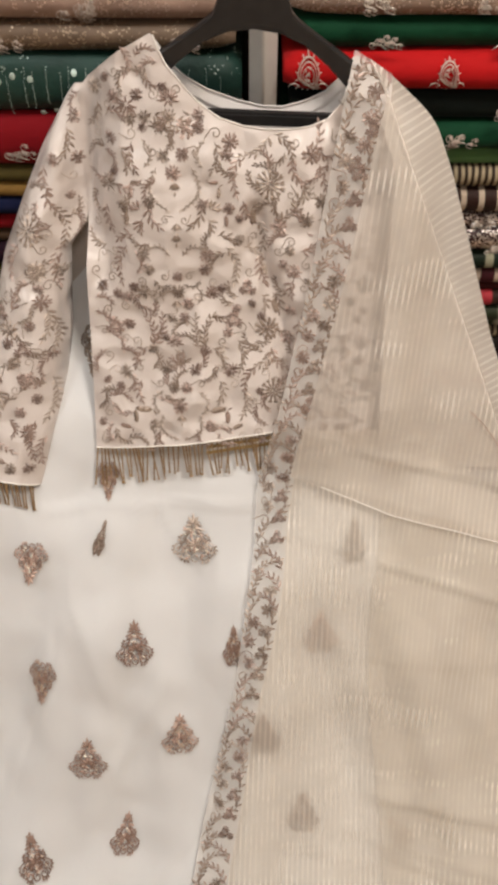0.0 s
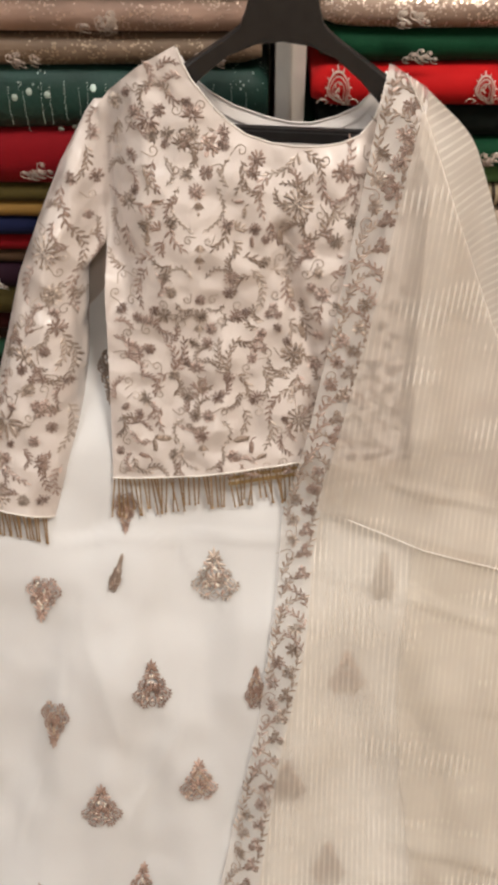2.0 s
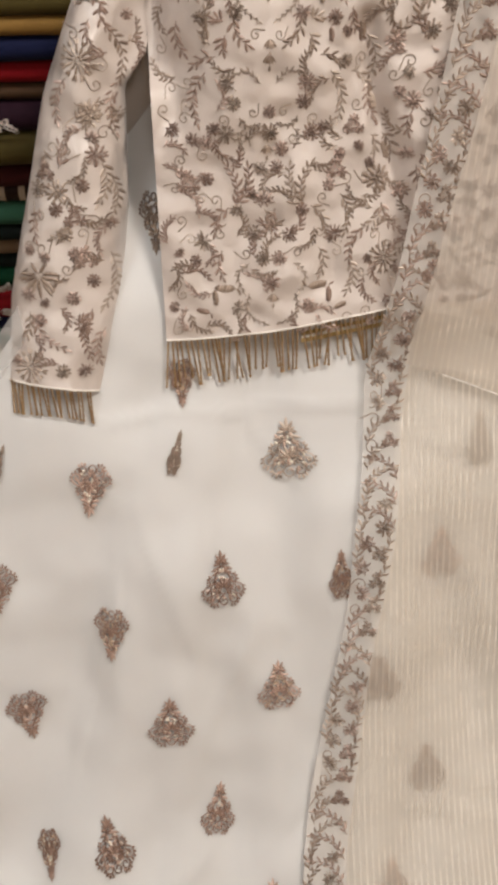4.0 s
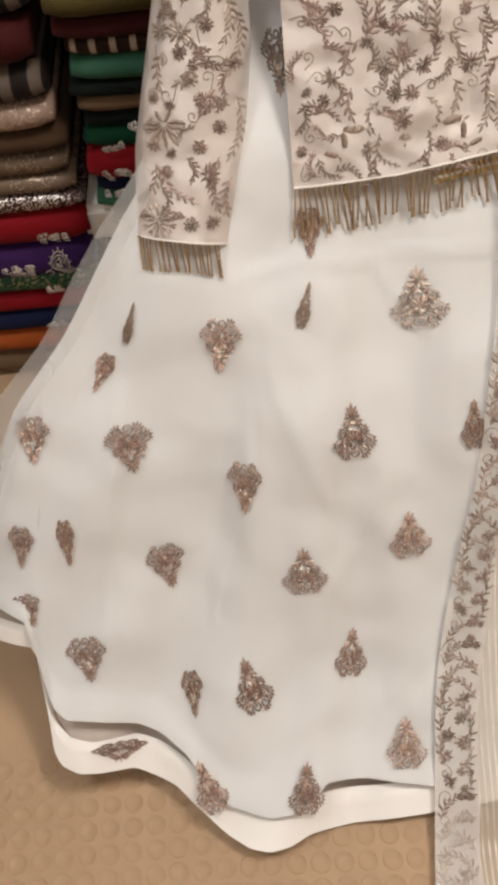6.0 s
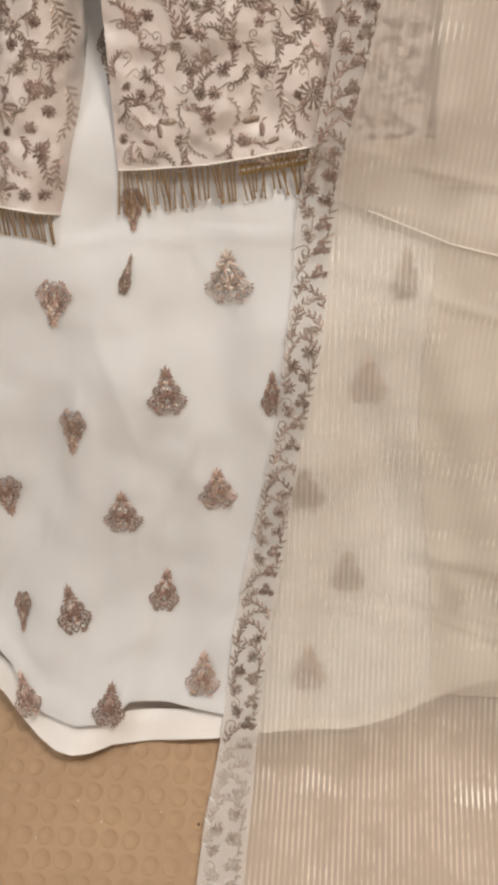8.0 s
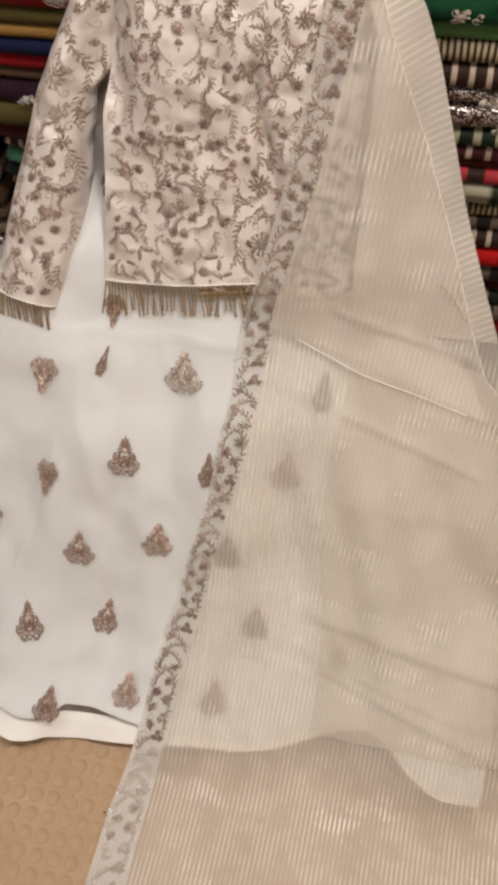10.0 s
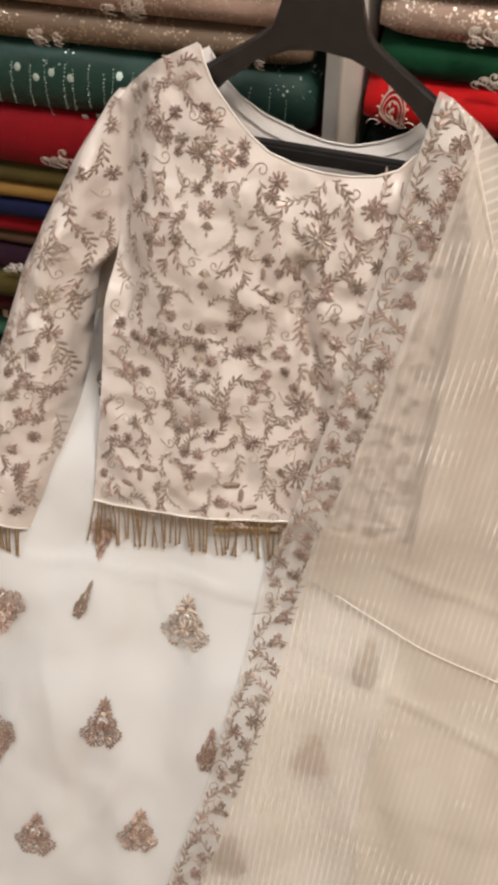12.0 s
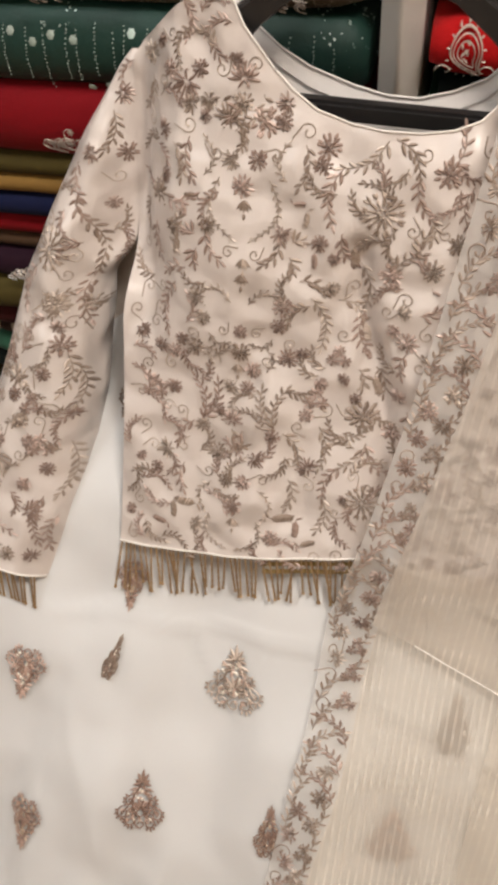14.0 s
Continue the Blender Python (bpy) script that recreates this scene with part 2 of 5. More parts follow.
def lie(x, s, o=0.0):
    """The place at x, s metres up the slanting line from the hem, lifted by o."""
    y, z = np.interp(s, line_s, line_y), np.interp(s, line_s, line_z)
    dy = np.interp(s + 0.01, line_s, line_y) - np.interp(s - 0.01, line_s, line_y)
    dz = np.interp(s + 0.01, line_s, line_z) - np.interp(s - 0.01, line_s, line_z)
    l = math.hypot(dy, dz)
    return Vector((x, y - o * dz / l, z + o * dy / l))


def swell(x, s, scale, seed):
    return noise.noise(Vector((x * scale, s * scale * 0.6, seed)))


def smooth_step(a, b, v):
    k = min(1, max(0, (v - a) / (b - a)))
    return k * k * (3 - 2 * k)


def ridge(x, s, x0, s0, x1, s1, w, h):
    k = (x - x0) / (x1 - x0)
    if k < -0.1 or k > 1.1:
        return 0.0
    d = s - (s0 + (s1 - s0) * k)
    fade = smooth_step(-0.1, 0.05, k) * smooth_step(1.1, 0.95, k)
    return h * fade * (math.exp(-(d / w) ** 2) if d < 0 else math.exp(-(d / (w * 4)) ** 2))


# soft creases in the net of the skirt
CREASES = [(-0.125, 0.715, -0.065, 0.640, 0.007, 0.006), (-0.20, 0.32, -0.13, 0.46, 0.010, 0.006), (-0.36, 0.30, -0.29, 0.52, 0.012, 0.007), (-0.14, 0.17, -0.04, 0.27, 0.008, 0.006), (-0.50, 0.30, -0.44, 0.60, 0.012, 0.008), (-0.30, 0.12, -0.20, 0.17, 0.008, 0.006), (-0.26, 0.60, -0.20, 0.44, 0.012, 0.005)]


def skirt_lift(x, s):
    fan = math.atan2(x + 0.05, 1.25 - s)
    down = smooth_step(0.85, 0.3, s)
    folds = 0.013 * math.sin(fan * 21 + 2.0 * swell(x, s, 3, 5)) * down + 0.0035 * math.sin(fan * 57 + 3.0 * swell(x, s, 4, 15)) * down
    soft = 0.018 * swell(x, s, 5, 2) + 0.009 * swell(x, s, 12, 9)
    crease = 0.004 * math.exp(-((s - 0.742 - 0.03 * swell(x, 0, 9, 3)) / 0.006) ** 2) * smooth_step(0.10, 0.0, abs(x + 0.12) - 0.12)
    drop = -0.10 * max(0, -0.585 - x)
    calm = smooth_step(0.93, 0.72, s)
    crease += 0.45 * sum(ridge(x, s, *row) for row in CREASES)
    return 0.002 + 0.004 * calm + folds + soft * calm + crease + drop * (1.2 - s) * 2 - 0.048 * smooth_step(0.84, 1.0, s) - 0.035 * smooth_step(0.95, 1.08, s)


def skirt_at(x, s, o=0.0):
    p = lie(x, s, skirt_lift(x, s) + o)
    p.z = max(p.z, 0.006 + max(0, o))
    return p


valley = curve_of([(1.25, 0.0), (1.173, 0.003), (1.11, 0.012), (1.038, 0.036), (0.948, 0.058), (0.83, 0.066)])


def shoulder_back(x, s):
    """How far the cloth falls back towards the arm."""
    seam = -0.013 * math.exp(-((x + 0.206) / 0.009) ** 2) * smooth_step(1.10, 1.15, s) * smooth_step(1.30, 1.25, s)
    return seam - 0.046 * smooth_step(-0.150, -0.215, x) * smooth_step(1.02, 1.12, s)


def blouse_lift(x, s):
    round_ = 0.014 * (1 - min(1, abs((x + 0.012) / 0.21)) ** 4)
    bust = 0.012 * math.exp(-((x + 0.10) / 0.06) ** 2 - ((s - 1.12) / 0.11) ** 2) + 0.016 * math.exp(-((x - 0.075) / 0.05) ** 2 - ((s - 1.10) / 0.12) ** 2)
    v = x - valley(s)
    fold = -0.017 * math.exp(-(v / 0.013) ** 2) * smooth_step(1.24, 1.08, s)
    back = shoulder_back(x, s)
    return 0.012 + round_ + bust + fold + back + 0.012 * swell(x, s, 9, 1) + 0.005 * swell(x, s, 22, 4)


sleeve_side = soft_curve([(0.70, -0.002), (0.85, -0.008), (0.95, -0.026), (1.08, -0.050), (1.20, -0.054), (1.35, -0.056)])
sleeve_crest = soft_curve([(0.70, 0.040), (0.85, 0.040), (1.0, 0.034), (1.13, 0.020), (1.20, -0.006), (1.27, -0.036), (1.35, -0.048)])
sleeve_edge_out = curve_of([(1.315, -0.198), (1.29, -0.219), (1.227, -0.254), (1.153, -0.287), (1.09, -0.314), (0.975, -0.349), (0.884, -0.377), (0.77, -0.396)])
sleeve_edge_in = curve_of([(1.315, -0.190), (1.25, -0.198), (1.13, -0.207), (1.095, -0.233), (0.98, -0.240), (0.90, -0.254), (0.82, -0.274), (0.77, -0.287)])


def sleeve_out(s):
    return sleeve_edge_out(s) * (1 + 0.85 * (0.016 - sleeve_side(s)))


def sleeve_in(s):
    return sleeve_edge_in(s) * (1 + 0.6 * (0.016 - sleeve_side(s)))


def sleeve_lift(x, s):
    a, b = sleeve_out(s), sleeve_in(s)
    k = min(1, max(-1, 2 * (x - a) / max(0.001, b - a) - 1))
    gather = 0.006 * math.sin(s * 190 + x * 60) * math.exp(-((s - 1.12) / 0.035) ** 2 - ((x + 0.225) / 0.03) ** 2)
    side = sleeve_side(s)
    gather += 0.012 * math.exp(-((s - 1.105) / 0.022) ** 2 - ((x + 0.226) / 0.014) ** 2)
    own = gather + side + (sleeve_crest(s) - side) * math.sqrt(max(0, 1 - k * k)) + 0.005 * swell(x, s, 15, 7) + 0.003 * swell(x, s, 34, 8)
    join = smooth_step(1.08, 1.14, s) * smooth_step(-0.3, 1.0, k)
    return own * (1 - join) + (blouse_lift(x, s) - 0.001) * join


def sleeve_at(x, s, o=0.0):
    return lie(x, s, sleeve_lift(x, s) + o)


border_shift = lambda s: 0.007 * smooth_step(0.80, 0.65, s)
border_left = (lambda f: lambda s: f(s) + border_shift(s))(soft_curve([(1.36, 0.124), (1.234, 0.103), (1.02, 0.068), (0.885, 0.040), (0.78, 0.012), (0.695, 0.002), (0.59, -0.012), (0.49, -0.026), (0.37, -0.050), (0.25, -0.077), (0.17, -0.090), (0.0, -0.108), (-0.09, -0.120), (-0.22, -0.127), (-0.7, -0.150)]))
border_right = (lambda f: lambda s: f(s) + border_shift(s))(soft_curve([(1.36, 0.160), (1.30, 0.168), (1.153, 0.141), (1.018, 0.117), (0.905, 0.090), (0.82, 0.069), (0.69, 0.047), (0.59, 0.037), (0.448, 0.005), (0.31, -0.014), (0.175, -0.038), (0.0, -0.054), (-0.216, -0.064), (-0.7, -0.085)]))


def drape_lift(x, s):
    over = smooth_step(0.74, 0.90, s)
    base = skirt_lift(x, s) * (1 - over) + 0.038 * over
    if s < 0.05:
        base = base * smooth_step(-0.04, 0.05, s)
    right = smooth_step(0.19, 0.26, x) * over
    return base - 0.024 * right + 0.012 + 0.004 * swell(x, s, 11, 12) + 0.002 * swell(x, s, 30, 6)


shoulder_top = curve_of([(0.10, 1.345), (0.124, 1.342), (0.150, 1.326), (0.170, 1.314), (0.224, 1.268), (0.254, 1.20), (0.283, 1.115), (0.4, 0.9), (0.41, 2.0)])


def border_at(x, s, o=0.0):
    s = min(s, shoulder_top(x))
    p = lie(x, s, drape_lift(x, s) + 0.005 + o)
    p.z = max(p.z, 0.010 + o)
    return p


def sheet(at, left, right, low, high, nx, ns, mat, name, parent, label="", uv=None, flat=None):
    """A cloth sheet between two side edges; low and high may depend on x."""
    verts, faces, uvs = [], [], []
    for j in range(ns + 1):
        for i in range(nx + 1):
            v, u = j / ns, i / nx
            s = low + (high - low) * v if not callable(low) else None
            if s is None:
                x = left + (right - left) * u
                s = low(x) + (high(x) - low(x)) * v
            else:
                x = left(s) + (right(s) - left(s)) * u
            verts.append(at(x, s))
            uvs.append(uv(x, s) if uv else (x, s))
    for j in range(ns):
        for i in range(nx):
            k = j * (nx + 1) + i
            faces.append((k, k + 1, k + nx + 2, k + nx + 1))
    return raw(name, verts, faces, mat, parent, label, True, uvs)


# ---- embroidery: every motif lies on a cloth given by at(x, s, lift) ----
class Stitch:
    """Collects raised thread shapes for one motif."""

    def __init__(self, at):
        self.at, self.v, self.f = at, [], []

    def petal(self, x, s, ang, length, width, h=0.0016, wide=0.45, curl=0.0):
        c, d = math.cos(ang), math.sin(ang)
        k = len(self.v)
        for a, b, o in ((0, 0, 0.0003), (wide * 0.6, 0.42, 0.0003), (wide + 0.2, 0.42, 0.0003), (1, 0, 0.0003), (wide + 0.2, -0.42, 0.0003), (wide * 0.6, -0.42, 0.0003), (wide * 0.6, 0, h), (wide + 0.25, 0, h * 0.9)):
            b = b * width + curl * length * a * a
            self.v.append(self.at(x + c * a * length - d * b, s + d * a * length + c * b, o))
        self.f += [(k, k + 5, k + 6), (k + 5, k + 4, k + 7, k + 6), (k + 4, k + 3, k + 7), (k + 3, k + 2, k + 7), (k + 2, k + 1, k + 6, k + 7), (k + 1, k, k + 6)]

    def bead(self, x, s, r, h=0.0022):
        k = len(self.v)
        for i in range(6):
            a = i * math.pi / 3
            self.v.append(self.at(x + r * math.cos(a), s + r * math.sin(a), 0.0003))
        for i in range(6):
            a = i * math.pi / 3
            self.v.append(self.at(x + 0.6 * r * math.cos(a), s + 0.6 * r * math.sin(a), h * 0.8))
        self.v.append(self.at(x, s, h))
        for i in range(6):
            j = (i + 1) % 6
            self.f += [(k + i, k + j, k + 6 + j, k + 6 + i), (k + 6 + i, k + 6 + j, k + 12)]

    def cord(self, pts, w, h=0.0012):
        k = len(self.v)
        n = len(pts)
        for i, (x, s) in enumerate(pts):
            x0, s0 = pts[max(0, i - 1)]
            x1, s1 = pts[min(n - 1, i + 1)]
            l = math.hypot(x1 - x0, s1 - s0) or 1e-6
            ox, os = -(s1 - s0) / l * w / 2, (x1 - x0) / l * w / 2
            self.v += [self.at(x + ox, s + os, 0.0003), self.at(x, s, h), self.at(x - ox, s - os, 0.0003)]
        for i in range(n - 1):
            a = k + 3 * i
            self.f += [(a, a + 1, a + 4, a + 3), (a + 1, a + 2, a + 5, a + 4)]

    def done(self, name, mat, parent, label=""):
        return raw(name, self.v, self.f, mat, parent, label, False)


rnd = random.Random(7)


def flower(at, parent, x, s, r, mat, turn=0.0, fan=None):
    """A blossom: a dense double rosette, or a fan of narrow petals over a beaded cup with two curls."""
    q = Stitch(at)
    r *= 1.12
    fan = rnd.random() < 0.4 if fan is None else fan
    if not fan:
        for n, start, length, wide, h in ((12, 0.46, 0.50, 0.27, 0.0018), (8, 0.20, 0.42, 0.28, 0.0026), (5, 0.02, 0.30, 0.24, 0.0034)):
            for i in range(n):
                a = turn + start * 3 + i * 2 * math.pi / n + rnd.uniform(-0.14, 0.14)
                q.petal(x + start * r * math.cos(a), s + start * r * math.sin(a), a + rnd.uniform(-0.3, 0.3), r * length * rnd.uniform(0.8, 1.15), r * wide, h, 0.5)
    else:
        for ring, n, reach in ((0, 9, 1.15), (1, 7, 0.75)):
            for i in range(n):
                a = turn + (i - (n - 1) / 2) * 3.6 / n
                l = r * reach * rnd.uniform(0.85, 1.08) * (1 - 0.03 * abs(i - (n - 1) / 2))
                b = (0.32 - 0.2 * ring) * r
                q.petal(x + b * math.cos(a), s + b * math.sin(a), a, l - b, r * 0.19, 0.002 + 0.0009 * ring, 0.55, rnd.uniform(-0.2, 0.2))
        for h in (-1, 1):
            q.petal(x, s, turn + h * 2.3, r * 0.6, r * 0.2, 0.002, 0.5, h * 0.25)
    for i in range(9):
        q.bead(x + rnd.uniform(-0.6, 0.6) * r, s + rnd.uniform(-0.6, 0.6) * r, 0.0008, 0.0040)
    return q.done("embroidered_flower", mat, parent)


def pod(at, parent, x0, s0, x1, s1, mat):
    """A long bud filled with cross stitches, with a drooping leaf at its foot."""
    q = Stitch(at)
    l, a = math.hypot(x1 - x0, s1 - s0), math.atan2(s1 - s0, x1 - x0)
    q.petal(x0, s0, a, l, l * 0.42, 0.0016, 0.45, 0.12)
    for i in range(7):
        k = 0.15 + 0.11 * i
        q.petal(x0 + k * l * math.cos(a) - 0.16 * l * math.sin(a + 3.14), s0 + k * l * math.sin(a) + 0.16 * l * math.cos(a + 3.14), a + 1.15, l * 0.36, l * 0.12, 0.0026)
    q.petal(x0, s0, a + 2.4, l * 0.4, l * 0.14, 0.0016, 0.45, -0.3)
    return q.done("embroidered_pod", mat, parent)


def bud(at, parent, x, s, mat):
    q = Stitch(at)
    for i in range(5):
        q.petal(x, s + 0.005, -math.pi / 2 + (i - 2) * 0.35, 0.011, 0.0032, 0.002)
    q.petal(x, s - 0.006, -math.pi / 2, 0.006, 0.0035, 0.0026)
    q.bead(x, s, 0.0012, 0.0034)
    return q.done("embroidered_bud", mat, parent)


def trefoil(at, parent, x, s, r, mat):
    q = Stitch(at)
    for k in range(3):
        a = math.pi / 2 + k * 2 * math.pi / 3
        cx, cs = x + 0.5 * r * math.cos(a), s + 0.5 * r * math.sin(a)
        for i in range(8):
            b = i * 2 * math.pi / 8 + rnd.uniform(-0.2, 0.2)
            q.petal(cx + 0.08 * r * math.cos(b), cs + 0.08 * r * math.sin(b), b, 0.42 * r, 0.2 * r, 0.0028, 0.6)
        q.bead(cx, cs, 0.14 * r, 0.0034)
    return q.done("embroidered_blossom", mat, parent)


def star(at, parent, x, s, r, mat):
    q = Stitch(at)
    for i in range(13):
        a = math.pi / 2 + (i - 6) * 2 * math.pi / 13
        l = r * (1.0 if i % 2 == 0 else 0.8)
        q.petal(x + 0.2 * r * math.cos(a), s + 0.2 * r * math.sin(a), a, l * 0.55, r * 0.16, 0.0024)
        q.petal(x + 0.6 * r * math.cos(a), s + 0.6 * r * math.sin(a), a + 0.3, l * 0.38, r * 0.15, 0.0022)
        q.petal(x + 0.6 * r * math.cos(a), s + 0.6 * r * math.sin(a), a - 0.3, l * 0.38, r * 0.15, 0.0022)
    for i in range(6):
        q.bead(x + 0.16 * r * math.cos(i), s + 0.16 * r * math.sin(i), r * 0.08, 0.0036)
    return q.done("embroidered_starburst", mat, parent)


def sprig(at, parent, x0, s0, x1, s1, bend, mat, leaf=0.0112, pitch=0.0068):
    """A curved stem with leaves in pairs, bent outwards, smaller towards the tip."""
    q = Stitch(at)
    l = math.hypot(x1 - x0, s1 - s0)
    ux, us = (x1 - x0) / l, (s1 - s0) / l
    n = max(3, int(l / pitch))
    fine = 3 * n
    pts = []
    for i in range(fine + 1):
        k = i / fine
        o = bend * l * math.sin(math.pi * k)
        pts.append((x0 + (x1 - x0) * k - us * o, s0 + (s1 - s0) * k + ux * o))
    q.cord(pts, 0.0011)
    for i in range(n):
        for side, j in ((1, 3 * i + 1), (-1, 3 * i + 2)):
            (xa, sa), (xb, sb) = pts[j - 1], pts[j]
            a = math.atan2(sb - sa, xb - xa)
            size = leaf * rnd.uniform(0.8, 1.1) * (1.0 - 0.3 * i / n)
            q.petal(xb, sb, a + side * rnd.uniform(0.65, 0.95), size, size * 0.36, 0.0019, 0.5, -side * 0.16)
    q.petal(*pts[-1], math.atan2(pts[-1][1] - pts[-2][1], pts[-1][0] - pts[-2][0]), leaf * 0.8, leaf * 0.28, 0.0018)
    return q.done("embroidered_sprig", mat, parent)


def scroll(at, parent, x, s, r, turn, hand, mat):
    q = Stitch(at)
    pts = []
    for i in range(26):
        k = i / 25
        a = turn + hand * k * 2.1 * math.pi
        rr = r * (1 - 0.8 * k) + 0.0006
        pts.append((x + rr * math.cos(a), s + rr * math.sin(a)))
    tail = [(pts[0][0] + r * 1.4 * (1 - k) * math.cos(turn - hand * 1.2), pts[0][1] + r * 1.4 * (1 - k) * math.sin(turn - hand * 1.2)) for k in (0.0, 0.5)]
    q.cord(tail + pts, 0.0013, 0.0012)
    q.bead(*pts[-1], 0.0012, 0.002)
    return q.done("embroidered_scroll", mat, parent)


def pear_motif(at, parent, x, s, wide, high, turn, mat, seed):
    """The pineapple-shaped woven motif of the skirt: crown, double outline, beaded filling, lobed foot."""
    q = Stitch(at)
    rr = random.Random(seed)
    ct, st = math.cos(turn), math.sin(turn)

    def put(u, v):
        return x + ct * u * wide - st * v * high, s + st * u * wide + ct * v * high

    def leaf(u, v, a, l, w, h=0.0018):
        # the angle and length are given in the motif's own frame
        px, ps = put(u, v)
        ex, es = put(u + l * math.cos(a), v + l * math.sin(a))
        q.petal(px, ps, math.atan2(es - ps, ex - px), math.hypot(ex - px, es - ps), w * high, h)

    def spiral(u, v, r, start, way, turns=1.25, w=0.0017):
        q.cord([put(u + r * (1 - 0.72 * k) * math.cos(start + way * k * turns * 2 * math.pi), v + 0.8 * r * (1 - 0.72 * k) * math.sin(start + way * k * turns * 2 * math.pi)) for k in np.linspace(0, 1, 15)], w, 0.002)

    # crown of pointed leaves over two drooping pairs
    for a, l in ((-1.25, 0.16), (-0.65, 0.19), (0.0, 0.22), (0.65, 0.19), (1.25, 0.16)):
        leaf(0.0, 0.20, math.pi / 2 + a, l, 0.058)
    for side in (-1, 1):
        for v, l in ((0.20, 0.17), (0.13, 0.23), (0.06, 0.22)):
            leaf(side * 0.02, v, math.pi / 2 - side * 1.75, l, 0.055)
        q.cord([put(side * (0.03 + 0.33 * k ** 1.3), 0.20 - 0.48 * k) for k in np.linspace(0, 1, 10)], 0.0018, 0.002)
    for a in (-1.5, -0.9, -0.3, 0.3, 0.9, 1.5):
        leaf(0.0, -0.20, math.pi / 2 + a, 0.20, 0.06, 0.0026)
    # lobed foot of curls
    for u, v, r in ((0.33, -0.25, 0.13), (0.19, -0.39, 0.12), (0.21, -0.07, 0.10), (0.10, -0.20, 0.09)):
        for side in (-1, 1):
            spiral(side * u, v, r, math.pi / 2, -side)
            for b in range(4):
                a = math.atan2(v + 0.1, side * u) + (b - 1.5) * 0.55
                leaf(side * u + 0.8 * r * math.cos(a), v + 0.6 * r * math.sin(a), a, 0.075, 0.04, 0.002)
    spiral(0.0, -0.42, 0.12, math.pi / 2, 1)
    for side in (-1, 1):
        q.cord([put(side * 0.17 * math.sin(math.pi * k) ** 0.8, 0.16 - 0.48 * k) for k in np.linspace(0, 1, 12)], 0.0017, 0.0024)
    for i in range(5):
        v = rr.uniform(-0.42, 0.14)
        u = rr.uniform(-1, 1) * (0.36 - 0.5 * max(0, v + 0.2))
        leaf(u, v, rr.uniform(0, 6.28), rr.uniform(0.06, 0.10), 0.04, rr.uniform(0.002, 0.003))
    ob = q.done("woven_motif", mat, parent)
    q.v, q.f = [], []
    for i in range(46):
        v = -0.42 + 0.56 * ((i * 0.618) % 1.0)
        u = rr.uniform(-0.95, 0.95) * (0.33 - 0.5 * max(0, v + 0.2))
        leaf(u, v, rr.uniform(0, 6.28), rr.uniform(0.07, 0.11), 0.045, rr.uniform(0.0012, 0.002))
    q.done("gold_filling", M_BLUSH if seed % 3 else M_GOLD, ob, "paler blush and gold thread filling")
    return ob


# ---- setting ----
ground = bmesh.new()
box(ground, -1.9, 1.9, -2.4, 1.75, -0.06, 0.0)
floor = tagged(part("floor", ground, M_MAT, smooth=False), "tan rubber mat with raised coin studs", "floor", kind="structure")
for name, x0, x1, y0, y1, z0, z1, mat, lab in (
        ("wall_north", -1.9, 1.9, 1.75, 1.87, 0, 2.7, M_DARKWOOD, "dark board wall behind the cloth shelves"),
        ("wall_south", -1.9, 1.9, -2.52, -2.4, 0, 2.7, M_WALL, "plain painted shop wall"),
        ("wall_east", 1.9, 2.02, -2.4, 1.75, 0, 2.7, M_WALL, "plain painted shop wall"),
        ("wall_west", -2.02, -1.9, -2.4, 1.75, 0, 2.7, M_WALL, "plain painted shop wall"),
        ("ceiling", -1.9, 1.9, -2.4, 1.75, 2.7, 2.8, M_CEIL, "plain white shop ceiling")):
    tagged(part(name, box(bmesh.new(), x0, x1, y0, y1, z0, z1), mat, smooth=False), lab, "ceiling" if name == "ceiling" else "wall", kind="structure")

for lx, ly, watts, tone in LAMPS:
    lamp = thing("unseen_ceiling_light", "unseen square ceiling light panel, added to light the outfit", "light", "ceiling lights", (lx, ly, 2.66))
    part("frame", box(bmesh.new(), -0.32, 0.32, -0.32, 0.32, 0.0, 0.04, 0.004), M_WHITE, lamp)
    part("diffuser", box(bmesh.new(), -0.29, 0.29, -0.29, 0.29, -0.012, -0.002), M_LAMP, lamp, smooth=False)
    data = bpy.data.lights.new("ceiling_glow", "AREA")
    data.shape, data.size, data.energy, data.color = "SQUARE", 0.45, watts, tone
    new("ceiling_glow", data).location = (lx, ly, 2.64)

# a white post in place of folded white cloth, and shelf boards
SHELF_Y = 1.125
for name, x0, x1, y0, z0, z1 in (("shelf_upright", 0.0, 0.036, SHELF_Y + 0.004, 0.36, 2.2),):
    tagged(part(name, box(bmesh.new(), x0, x1, y0, 1.74, z0, z1, 0.015), M_WHITE), "white rounded post standing in for folded white cloth between stacks", "shelf upright", "shelf uprights")
for x0, x1, z0, z1 in ((-0.528, 0.030, 0.285, 0.352), (-1.2, 1.2, 1.62, 1.66)):
    tagged(part("shelf_board", box(bmesh.new(), x0, x1, SHELF_Y + 0.02 if z0 < 1 else 1.10, 1.74, z0, z1, 0.01), M_WHITE, smooth=False), "white laminated shelf board carrying folded cloth", "shelf", "shelf boards")


